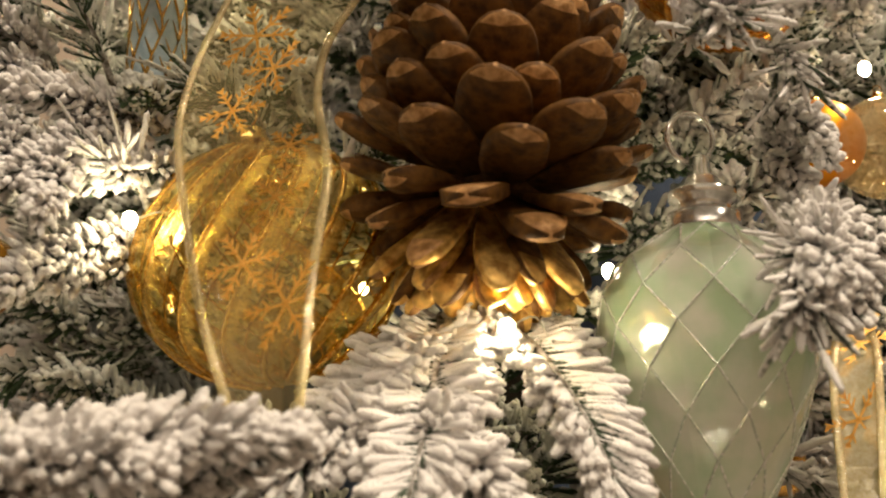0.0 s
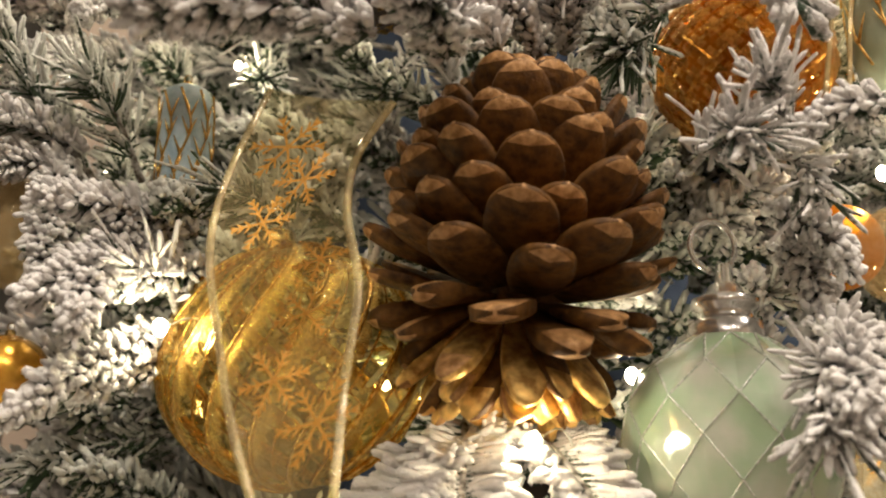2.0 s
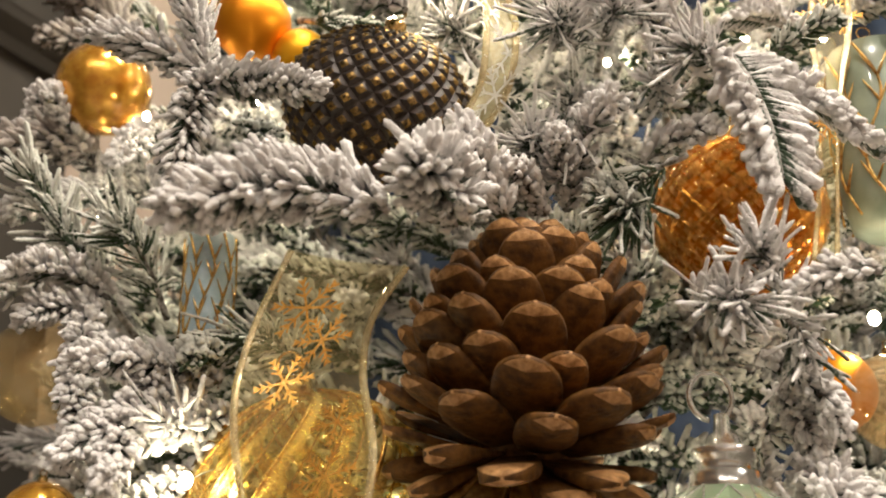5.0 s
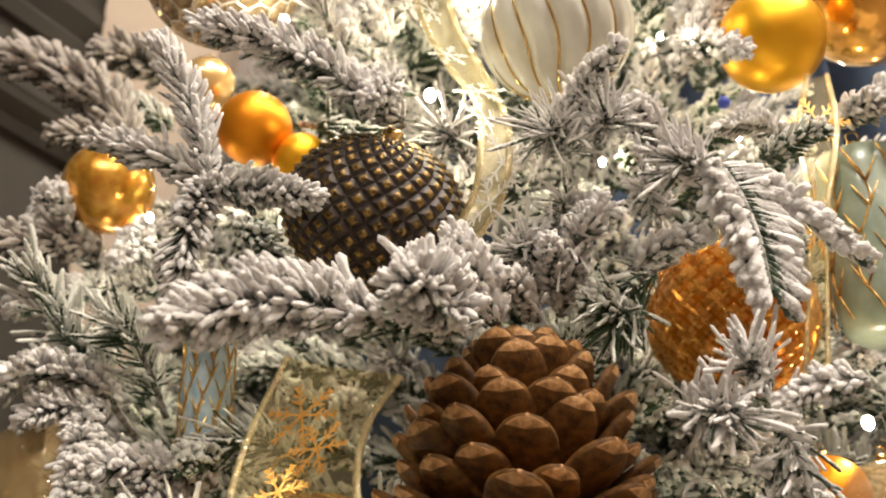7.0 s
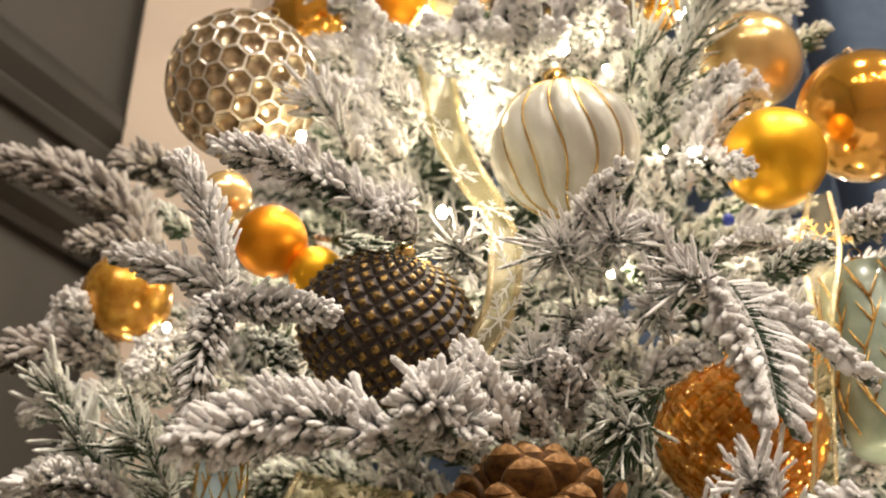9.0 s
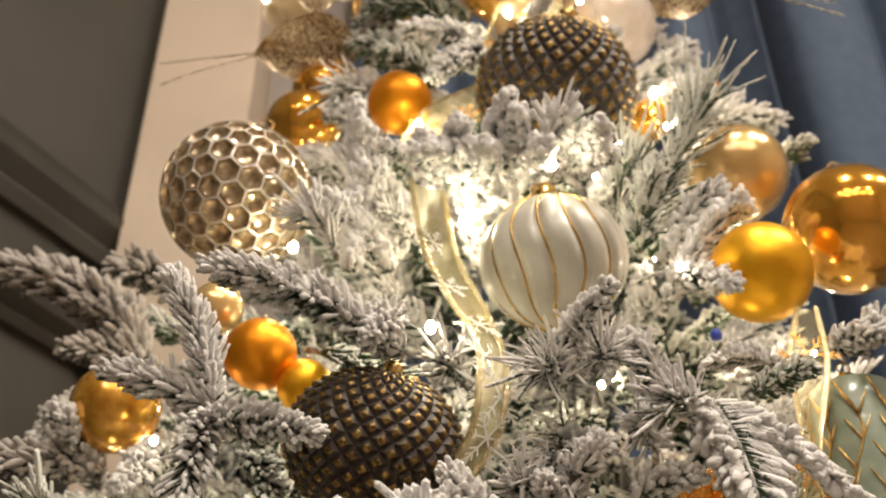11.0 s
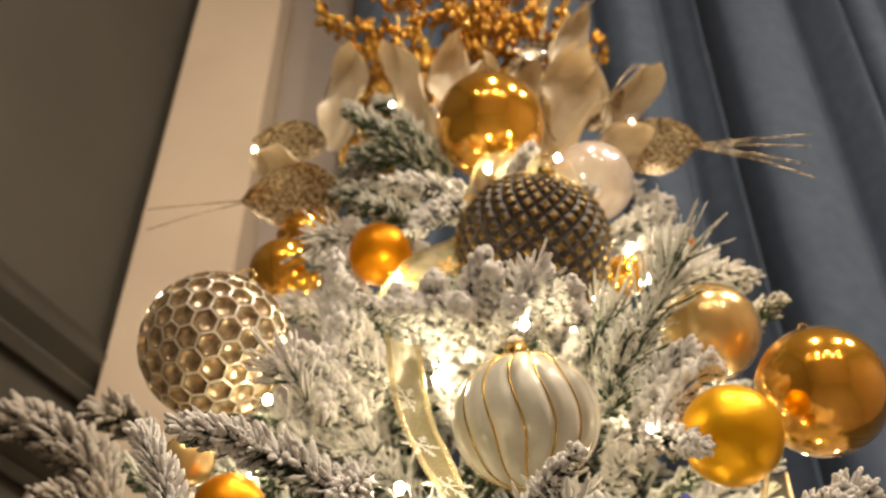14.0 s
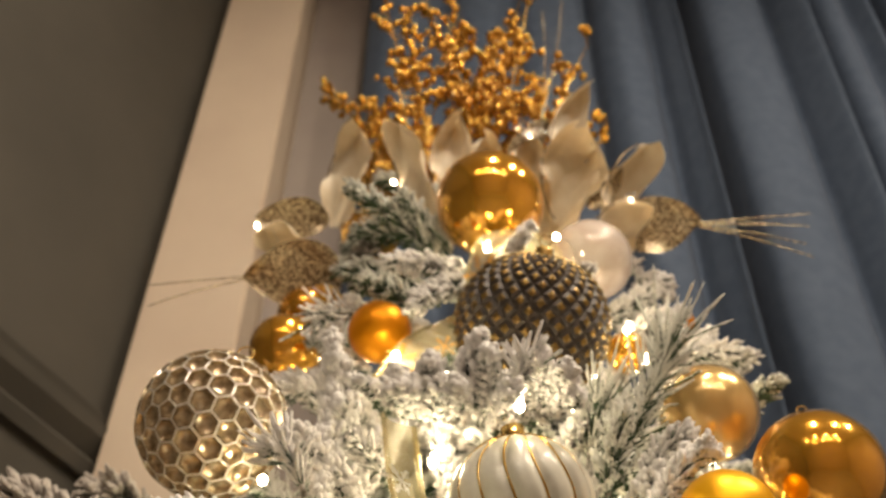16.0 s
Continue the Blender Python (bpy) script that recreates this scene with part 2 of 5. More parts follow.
def slab(name, lo, hi, material, label, category, bevel=0.0):
    bm = bmesh.new()
    bmesh.ops.create_cube(bm, size=1.0)
    size = Vector(hi) - Vector(lo)
    bmesh.ops.scale(bm, vec=size, verts=bm.verts)
    if bevel:
        bmesh.ops.bevel(bm, geom=bm.edges[:], offset=bevel, segments=2, affect="EDGES")
    me = bpy.data.meshes.new(name)
    bm.to_mesh(me)
    bm.free()
    me.materials.append(material)
    ob = new(name, me)
    ob.location = (Vector(hi) + Vector(lo)) / 2
    return tagged(ob, label, category, kind="structure")


# ---- the room ----
slab("floor", (-3.0, -4.0, -0.1), (3.0, 1.6, 0.0), FLOOR, "polished grey-brown stone floor of the room", "floor")
slab("ceiling", (-3.0, -4.0, CEILING), (3.0, 1.6, CEILING + 0.1), CEIL, "plain off-white painted ceiling", "ceiling")
slab("wall_north", (-0.34, 1.46, 0.0), (3.0, 1.60, CEILING), WALL_MAUVE_SHADE, "mauve-grey plaster wall behind the curtain, shade in its colour", "wall")
slab("wall_return", (-0.318, 1.22, 0.0), (-0.15, 1.46, CEILING), WALL_MAUVE_SHADE, "mauve-grey plaster return between pilaster and curtain, shade in its colour", "wall")
slab("wall_east", (2.6, -4.0, 0.0), (2.75, 1.46, CEILING), WALL_PALE, "pale plaster side wall", "wall")
slab("wall_south", (-3.0, -3.95, 0.0), (2.6, -3.8, CEILING), WALL_PALE, "pale plaster wall across the room", "wall")
slab("pilaster", (-0.478, 1.10, 0.0), (-0.318, 1.60, CEILING), WALL_PALE, "pale beige plaster pilaster beside the curtain", "pilaster", 0.004)

# the dark wall runs aslant towards the viewer
west = slab("wall_west", (-0.075, -5.2, 0.0), (0.075, 0.0, CEILING), WALL_DARK, "dark grey painted wall with mouldings", "wall")
slant = Matrix.Translation((-0.533, 1.19, 0)) @ pose(0, 0, 0, 0, 0, -25)
west.matrix_basis = slant @ Matrix.Translation((-0.02, -2.6, CEILING / 2))


def moulding(z, height):
    """A run of stepped moulding along the dark wall."""
    steps = [(0.0, 0.0), (0.012, 0.004), (0.020, 0.2), (0.012, 0.3), (0.030, 0.55), (0.034, 0.72), (0.016, 0.8), (0.022, 0.96), (0.0, 1.0)]
    verts, faces = [], []
    for y in (-4.6, -0.02):
        for x, h in steps:
            verts.append((0.055 + x, y, z + h * height))
    n = len(steps)
    for i in range(n - 1):
        faces.append((i, i + 1, n + i + 1, n + i))
    ob = part("trim", from_arrays("trim", verts, faces, False), WALL_DARK)
    ob.matrix_basis = slant
    tagged(ob, "dark grey stepped wall moulding", "moulding", kind="structure")


moulding(2.175, 0.10)
moulding(2.02, 0.06)

# the curtain hangs in soft uneven pleats
def curtain():
    # the section across the folds: (x, depth); one broad fold, a soft hollow, a narrow fold and a deep valley, over and over
    turn = [(0.000, -0.045), (-0.012, 0.10), (-0.022, 0.22), (0.018, 0.31), (0.046, 0.20), (0.052, 0.03), (0.073, -0.02), (0.123, -0.03), (0.173, -0.005), (0.196, 0.032), (0.214, -0.005), (0.240, -0.055)]
    section = [(-0.17, 0.03), (-0.12, -0.02), (-0.05, -0.012), (-0.01, 0.022), (0.03, -0.014), (0.09, -0.02), (0.13, 0.014), (0.17, -0.014), (0.24, -0.022), (0.275, 0.0), (0.29, 0.045), (0.305, 0.0), (0.34, -0.03), (0.385, -0.01), (0.41, 0.034), (0.43, 0.0), (0.448, -0.03)]
    section += [(0.457 + x, y) for x, y in turn] + [(0.708 + 0.55 * x, y) for x, y in turn[:9]]
    for k in range(5):
        section += [(0.833 + 0.25 * k + x, y) for x, y in turn]
    line = spline([(x, y, 0) for x, y in section], 5 * len(section))
    verts, faces, rows, n = [], [], 16, len(line)
    for r in range(rows + 1):
        z = 0.02 + (CEILING - 0.04) * r / rows
        for p in line:
            verts.append((p.x + 0.006 * math.sin(z * 1.3 + p.x * 3), 1.07 + p.y * (0.9 + 0.1 * math.sin(z * 2.1 + p.x * 9)), z))
    for r in range(rows):
        for i in range(n - 1):
            faces.append((r * n + i, r * n + i + 1, (r + 1) * n + i + 1, (r + 1) * n + i))
    ob = part("curtain", from_arrays("curtain", verts, faces), CURTAIN)
    solid = ob.modifiers.new("thickness", "SOLIDIFY")
    solid.thickness = 0.004
    tagged(ob, "heavy blue-grey velvet curtain hanging in soft pleats", "curtain")


curtain()


def downlight(x, y, watts):
    ob = thing("ceiling_downlight", (x, y, CEILING), "small round recessed ceiling downlight, lit", "ceiling light", "ceiling downlights")
    part("rim", lathe("rim", [(0.085, 0.0), (0.090, -0.004), (0.088, -0.010), (0.073, -0.010), (0.070, -0.003)], 24), CAP_SILVER, ob)
    part("lens", lathe("lens", [(0.0, -0.004), (0.05, -0.004), (0.070, -0.003)], 24), SPOT_GLOW, ob)
    la = bpy.data.lights.new("downlight", "AREA")
    la.shape, la.size, la.energy, la.color = "DISK", 0.14, watts, (1.0, 0.874, 0.718)
    la.spread = radians(150)
    lo = new("downlight", la)
    lo.matrix_basis = look((x, y, CEILING - 0.013), (x * 0.55, y * 0.6 + 0.25, 1.2))


for sx, sy in ((-1.1, -2.2), (-0.3, -2.1), (0.5, -2.2), (1.3, -2.1), (-0.7, -3.1), (0.1, -3.0), (0.9, -3.1), (1.7, -3.0)):
    downlight(sx, sy, SPOT_WATTS)
for sx, sy in ((1.7, -0.15), (1.15, -0.45), (0.2, -0.45)):
    downlight(sx, sy, KEY_WATTS)

# ---- the tree ----
tree = thing("christmas_tree", (0.06, 0.86, 0.0), "artificial fir tree, branches thickly flocked with white snow", "christmas tree")
ROOT = Vector((0.06, 0.86, 0.0))
part("trunk", tube("trunk", [Vector((0, 0, 0)), Vector((0, 0, 1.2)), Vector((0, 0, 2.25))], 0.03, 10, 0.008), TRUNK, tree)
RNG = np.random.default_rng(11)
GRAIN = np.random.default_rng(12)


def needle_mesh(name, P, D, L, R, bend, frost_shade, sides=5, coarse=False):
    """Many lumpy rounded needles in one mesh. P roots, D ways, L lengths, R radii, bend sideways pull, frost per needle."""
    n = len(P)
    D = D / np.linalg.norm(D, axis=1, keepdims=True)
    ref = np.where(np.abs(D[:, 2:3]) < 0.9, np.array([[0, 0, 1.0]]), np.array([[1.0, 0, 0]]))
    S = np.cross(D, ref)
    S /= np.linalg.norm(S, axis=1, keepdims=True)
    U = np.cross(S, D)
    along = np.array([0.0, 0.35, 0.78, 0.98])
    thick = np.array([0.34, 0.78, 1.38, 1.06])
    if coarse:
        along, thick = np.array([0.0, 0.5, 0.95]), np.array([0.45, 1.05, 1.1])
    rings = len(along)
    per = rings * sides + 1
    V = np.zeros((n, per, 3))
    F = np.zeros((n, per))
    ang = np.arange(sides) * 2 * math.pi / sides
    for i in range(rings):
        c = P + D * (L * along[i])[:, None] + bend * (L * along[i] ** 2)[:, None]
        ring = R * thick[i] * RNG.uniform(0.78, 1.2, n)
        for j in range(sides):
            rr = ring * GRAIN.uniform(0.74, 1.26, n)
            off = S * (rr * math.cos(ang[j]))[:, None] + U * (rr * math.sin(ang[j]))[:, None]
            V[:, i * sides + j] = c + off
            # flock thins towards root and underside; shade between needles is put in too
            F[:, i * sides + j] = frost_shade - 0.70 * (1 - along[i]) ** 1.5 + 0.24 * off[:, 2] / rr
    V[:, -1] = P + D * (L * 1.05)[:, None] + bend * L[:, None]
    F[:, -1] = frost_shade
    quads = []
    for i in range(rings - 1):
        for j in range(sides):
            k = (j + 1) % sides
            quads.append((i * sides + j, i * sides + k, (i + 1) * sides + k, (i + 1) * sides + j))
    tris = [((rings - 1) * sides + j, (rings - 1) * sides + (j + 1) % sides, per - 1) for j in range(sides)]
    off = (np.arange(n) * per)[:, None, None]
    q = (np.array(quads)[None] + off).reshape(-1, 4)
    t = (np.array(tris)[None] + off).reshape(-1, 3)
    me = bpy.data.meshes.new(name)
    me.vertices.add(n * per)
    me.vertices.foreach_set("co", V.reshape(-1).astype(np.float32))
    me.loops.add(q.size + t.size)
    me.loops.foreach_set("vertex_index", np.concatenate([q.reshape(-1), t.reshape(-1)]).astype(np.int32))
    me.polygons.add(len(q) + len(t))
    me.polygons.foreach_set("loop_start", np.concatenate([np.arange(len(q)) * 4, q.size + np.arange(len(t)) * 3]).astype(np.int32))
    me.update(calc_edges=True)
    me.polygons.foreach_set("use_smooth", np.ones(len(q) + len(t), dtype=bool))
    at = me.attributes.new("frost_shade", "FLOAT", "POINT")
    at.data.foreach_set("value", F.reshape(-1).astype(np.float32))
    return me


def branch(base, tip, kind="fir", needle=0.015, thick=0.00125, dense=1.0, arch=0.004, flat=0.0, sides=4, coarse=False, material=None, spread=(8, 62), label=""):
    """A flocked sprig of the tree from base to tip.
    fir: needles all round, leaning forward; star: long thin needles that spread at the end; fan: needles in two rows."""
    b, e = Vector(base), Vector(tip)
    span = (e - b).length
    side = (e - b).cross(Vector((0, 0, 1))).normalized()
    lift = side.cross((e - b).normalized())
    wob = Vector(RNG.normal(0, 0.05 * span, 3))
    line = spline([b, b.lerp(e, 0.35) + lift * arch + wob * 0.6, b.lerp(e, 0.7) + lift * arch + wob * 0.5, e], 12)
    ob = part("branch", tube("branch", [p - ROOT for p in line], 0.0022, 6, 0.0012), BARK, tree, label)
    count = int((span / (0.00072 if coarse else 0.00036) if kind != "star" else 45 + span / 0.0009) * dense)
    u = np.sort(RNG.uniform(0.0, 1.0, count)) if kind != "star" else 1 - RNG.uniform(0, 1, count) ** 1.2 * 0.85
    pts = np.array([tuple(p - ROOT) for p in line])
    k = u * (len(line) - 1)
    i0 = np.minimum(k.astype(int), len(line) - 2)
    f = (k - i0)[:, None]
    P = pts[i0] * (1 - f) + pts[i0 + 1] * f
    T = pts[i0 + 1] - pts[i0]
    T /= np.linalg.norm(T, axis=1, keepdims=True)
    ref = np.array([tuple(side)] * count)
    S = np.cross(T, np.cross(ref, T))
    S /= np.linalg.norm(S, axis=1, keepdims=True)
    U = np.cross(S, T)
    az = np.arange(count) * 2.39996 + RNG.normal(0, 0.25, count)
    ca, sa = np.cos(az), np.sin(az)
    if kind == "fan":
        sa = sa * 0.35 + 0.12
        ca = np.sign(ca) * np.sqrt(np.clip(1 - sa ** 2, 0.2, 1))
    elif flat:
        sa *= 1 - flat
    if kind == "star":
        lean = np.radians(RNG.uniform(*spread, count))
        L = needle * RNG.uniform(0.4, 1.15, count)
    else:
        lean = np.radians(62 + (10 if kind == "fan" else 0) - 34 * u ** 3 + RNG.normal(0, 8, count))
        L = 0.82 * needle * RNG.uniform(0.72, 1.1, count) * (1 - 0.35 * u ** 4) * np.clip(0.65 + u * 1.6, 0, 1)
    D = T * np.cos(lean)[:, None] + (S * ca[:, None] + U * sa[:, None]) * np.sin(lean)[:, None]
    bend = T * 0.34 + np.array([[0, 0, 0.06]]) + RNG.normal(0, 0.28 if kind == "star" else 0.10, (count, 3))
    R = thick * (0.82 if kind == "star" else 1.12) * RNG.uniform(0.75, 1.2, count)
    # more flock on upper, outward needles; downward ones darkened like a shaded underside
    frost_shade = RNG.normal(0.76 if kind == "fan" else 0.66, 0.10, count) + 0.27 * D[:, 2] - 0.08 * D[:, 1]
    me = needle_mesh("needles", P, D, L, R, bend, frost_shade, sides, coarse)
    nd = part("needles", me, material or FROST, ob)
    tagged(nd, kind="stuff")
    return ob


# branches round the cone
branch((-0.0299, 0.3350, 1.5086), (-0.0955, 0.2850, 1.4921), needle=0.023, thick=0.0014, arch=0.006, dense=1.2)
branch((-0.0037, 0.3650, 1.5140), (-0.0165, 0.2970, 1.5090), needle=0.025, thick=0.0014, dense=1.3)
branch((0.0180, 0.3750, 1.5191), (0.0008, 0.3450, 1.5488), needle=0.015, dense=1.2)
branch((0.0374, 0.4000, 1.5311), (0.0208, 0.3650, 1.5392), needle=0.012)
branch((0.0489, 0.4100, 1.5367), (0.0659, 0.3700, 1.5747), needle=0.014, thick=0.0011)
branch((0.0519, 0.4100, 1.5423), (0.0426, 0.3700, 1.5560), needle=0.013, thick=0.0011)
branch((0.0869, 0.4100, 1.5242), (0.0620, 0.3900, 1.5368), needle=0.014, material=LIGHT_FROST)
branch((0.1103, 0.4200, 1.5689), (0.0765, 0.4000, 1.5324), kind="star", needle=0.026, thick=0.0010, material=LIGHT_FROST)
branch((0.0838, 0.4000, 1.5551), (0.1104, 0.3700, 1.5582), needle=0.012)
branch((0.1241, 0.3750, 1.5982), (0.1319, 0.3500, 1.5235), kind="fan", needle=0.0225, thick=0.0019, dense=1.15)
branch((0.1387, 0.3850, 1.5910), (0.1721, 0.3600, 1.5463), kind="fan", needle=0.020, thick=0.0018, dense=1.1)
branch((0.1256, 0.4000, 1.5899), (0.1047, 0.3650, 1.5948), kind="star", needle=0.020)
branch((0.1521, 0.4050, 1.6138), (0.1744, 0.3750, 1.6149), needle=0.012, thick=0.0009, material=LIGHT_FROST)
branch((0.1805, 0.4300, 1.6439), (0.1365, 0.4000, 1.6327), kind="fan", needle=0.014, thick=0.0010)
# the star-shaped tuft and its arm
branch((0.1655, 0.3500, 1.4828), (0.1320, 0.3520, 1.4751), needle=0.011, thick=0.0012)
branch((0.0968, 0.4000, 1.4756), (0.1060, 0.3400, 1.4680), kind="star", needle=0.020, thick=0.0012, dense=1.3, spread=(12, 85))
branch((0.1363, 0.3800, 1.4766), (0.1182, 0.3500, 1.4926), kind="star", needle=0.020, thick=0.0011, dense=1.2)
branch((0.1334, 0.4000, 1.4836), (0.1373, 0.3700, 1.4562), kind="star", needle=0.019, thick=0.0011, dense=0.7)
branch((0.1331, 0.4200, 1.4664), (0.1522, 0.3850, 1.4292), needle=0.013, thick=0.0014)
branch((0.1434, 0.4400, 1.4529), (0.1461, 0.4000, 1.4161), needle=0.014, thick=0.0013)
branch((0.1460, 0.4200, 1.4147), (0.1269, 0.3300, 1.3671), needle=0.020, thick=0.0014)
branch((0.1681, 0.3800, 1.4006), (0.1390, 0.3500, 1.3593), needle=0.017, thick=0.0013)
branch((0.1381, 0.3700, 1.3922), (0.1187, 0.3350, 1.3609), kind="star", needle=0.018, thick=0.0013)
# the bunch beside the swirl ball
branch((-0.1180, 0.4400, 1.4666), (-0.1637, 0.3800, 1.4624), needle=0.014)
branch((-0.1253, 0.4400, 1.4587), (-0.1628, 0.3700, 1.4213), needle=0.016)
branch((-0.1185, 0.4400, 1.4774), (-0.1226, 0.4000, 1.4679), needle=0.012, material=LIGHT_FROST)
branch((-0.1426, 0.4200, 1.4680), (-0.1432, 0.3650, 1.4087), needle=0.016)
branch((-0.1145, 0.4500, 1.4509), (-0.1390, 0.4000, 1.4316), needle=0.014)
branch((-0.1260, 0.4400, 1.4222), (-0.1630, 0.3650, 1.3757), needle=0.014, thick=0.0014)
branch((-0.1301, 0.4400, 1.4071), (-0.1495, 0.4000, 1.3878), needle=0.013)
branch((-0.1211, 0.4300, 1.4247), (-0.1337, 0.4000, 1.4387), kind="star", needle=0.018)
branch((-0.2046, 0.5000, 1.5319), (-0.1690, 0.4000, 1.4296), needle=0.015)
# the low front boughs
branch((-0.1483, 0.3100, 1.3110), (-0.0426, 0.2850, 1.3200), needle=0.016, thick=0.0013, dense=1.3, arch=0.005)
branch((-0.0923, 0.3300, 1.3000), (-0.0410, 0.3000, 1.3190), needle=0.015, thick=0.0013)
branch((-0.1139, 0.3200, 1.2850), (-0.1114, 0.2900, 1.3160), needle=0.016, thick=0.0013)
branch((-0.1371, 0.3100, 1.2980), (-0.0775, 0.2800, 1.3120), needle=0.016, thick=0.0013)
branch((0.0012, 0.4300, 1.3775), (-0.0109, 0.3250, 1.3002), kind="fan", needle=0.028, thick=0.0015, dense=1.1)
branch((-0.0037, 0.4300, 1.3682), (-0.0374, 0.3500, 1.3153), kind="fan", needle=0.024, thick=0.0014)
branch((-0.0161, 0.3800, 1.3359), (-0.0560, 0.3300, 1.3014), needle=0.019, thick=0.0014)
branch((-0.0081, 0.3800, 1.3317), (0.0198, 0.3300, 1.2943), needle=0.019, thick=0.0014)
branch((0.0247, 0.4300, 1.3745), (0.0575, 0.3550, 1.3073), kind="fan", needle=0.024, thick=0.0015, dense=1.2)
branch((0.0109, 0.4400, 1.3791), (0.0158, 0.4000, 1.3541), needle=0.014)
# the sprays round the first studded ball
branch((-0.1217, 0.3950, 1.6108), (-0.1461, 0.3750, 1.6734), needle=0.016, thick=0.0010)
branch((-0.1268, 0.3900, 1.6020), (-0.0654, 0.3550, 1.5760), needle=0.016, thick=0.0011)
branch((-0.1229, 0.3950, 1.6076), (-0.1260, 0.3750, 1.5409), needle=0.017, thick=0.0011)
branch((-0.1228, 0.4000, 1.6103), (-0.1745, 0.3900, 1.6290), needle=0.016, thick=0.0012)
branch((-0.1165, 0.4400, 1.6041), (-0.0908, 0.4100, 1.5584), needle=0.012, material=LIGHT_FROST)
branch((-0.0248, 0.3850, 1.6330), (-0.1070, 0.3180, 1.6433), needle=0.017, thick=0.0012, arch=0.008)
branch((-0.0334, 0.4000, 1.6629), (-0.0381, 0.3550, 1.6271), needle=0.015, thick=0.0012, dense=1.5)
branch((-0.0882, 0.4600, 1.6779), (-0.0383, 0.4300, 1.6413), kind="star", needle=0.020, material=LIGHT_FROST)
branch((0.0115, 0.4500, 1.6399), (-0.0036, 0.4100, 1.6399), kind="star", needle=0.020, thick=0.0011)
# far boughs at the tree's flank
branch((-0.2330, 0.6000, 1.7380), (-0.3450, 0.5800, 1.8190), needle=0.029, thick=0.0021, arch=0.012, dense=1.1, material=DIM_FROST)
branch((-0.2286, 0.6400, 1.8336), (-0.2630, 0.6000, 1.8301), needle=0.024, thick=0.0018, material=DIM_FROST)
branch((-0.2200, 0.5300, 1.6310), (-0.2800, 0.5000, 1.6230), needle=0.022, thick=0.0018, material=DIM_FROST)
branch((-0.2219, 0.5500, 1.6158), (-0.2367, 0.4900, 1.6515), needle=0.016, thick=0.0014)
branch((-0.1890, 0.5600, 1.6594), (-0.1886, 0.4700, 1.5976), needle=0.017, thick=0.0014)
branch((-0.1841, 0.5200, 1.5095), (-0.2260, 0.4550, 1.5805), kind="star", needle=0.019, thick=0.0014, dense=1.4, material=LIGHT_FROST)
branch((-0.1959, 0.5000, 1.5304), (-0.2291, 0.4500, 1.5280), kind="fan", needle=0.022, thick=0.0013)
branch((-0.1690, 0.5200, 1.5223), (-0.1830, 0.4700, 1.5590), kind="star", needle=0.022, thick=0.0012, material=LIGHT_FROST)
branch((-0.1946, 0.5000, 1.5173), (-0.2215, 0.4600, 1.5067), needle=0.016)
branch((-0.1245, 0.5000, 1.4965), (-0.1320, 0.4300, 1.4630), needle=0.014, thick=0.0011)
branch((-0.0809, 0.5000, 1.4769), (-0.1087, 0.4400, 1.4868), kind="star", needle=0.022, material=LIGHT_FROST)
branch((-0.2573, 0.5600, 1.6545), (-0.2585, 0.5200, 1.6668), needle=0.016)
branch((-0.2222, 0.6200, 1.7439), (-0.2831, 0.5800, 1.7476), needle=0.019, thick=0.0015, material=DIM_FROST)
branch((-0.2091, 0.6200, 1.7055), (-0.2773, 0.5700, 1.6618), needle=0.019, thick=0.0015, material=LIGHT_FROST)
branch((-0.2041, 0.6000, 1.6350), (-0.2788, 0.5500, 1.6055), needle=0.019, thick=0.0015)
branch((-0.2195, 0.5800, 1.5881), (-0.2708, 0.5300, 1.5481), needle=0.019, thick=0.0015)
branch((-0.2186, 0.6400, 1.7851), (-0.2804, 0.6100, 1.8054), needle=0.019, thick=0.0015, material=LIGHT_FROST)
branch((-0.2543, 0.6000, 1.7134), (-0.2859, 0.5700, 1.6727), needle=0.019, thick=0.0015)
# the middle bushes
branch((0.0490, 0.4200, 1.6302), (0.0764, 0.3450, 1.6447), needle=0.012, thick=0.0011)
branch((0.0602, 0.4300, 1.6283), (0.0456, 0.3750, 1.6189), kind="star", needle=0.026, thick=0.0009, dense=1.2)
branch((0.0732, 0.4400, 1.6261), (0.0768, 0.3850, 1.6302), kind="star", needle=0.024, thick=0.0010)
branch((0.1110, 0.4400, 1.6321), (0.0927, 0.3900, 1.6394), needle=0.016, thick=0.0012)
branch((0.0660, 0.4400, 1.6125), (0.0476, 0.3900, 1.5709), kind="star", needle=0.022, thick=0.0010)
branch((0.0464, 0.4400, 1.5929), (0.0724, 0.3850, 1.5800), needle=0.013, thick=0.0011)
branch((0.0213, 0.4400, 1.5678), (0.0012, 0.3700, 1.5575), needle=0.011)
branch((0.0508, 0.4400, 1.5671), (0.0307, 0.3850, 1.5632), kind="star", needle=0.020, thick=0.0010)
branch((0.1064, 0.4400, 1.5916), (0.0936, 0.3900, 1.5941), kind="star", needle=0.018)
# the upper front
branch((-0.0636, 0.4500, 1.7259), (-0.0617, 0.4300, 1.8438), needle=0.0135, thick=0.0021, dense=1.1)
branch((-0.0382, 0.4700, 1.7381), (-0.0801, 0.4300, 1.7700), needle=0.0135, thick=0.0020)
branch((-0.0696, 0.4400, 1.7276), (-0.0848, 0.4200, 1.7464), kind="star", needle=0.020, thick=0.0014)
branch((0.0039, 0.4500, 1.7933), (-0.0387, 0.4200, 1.7978), needle=0.012, thick=0.0020)
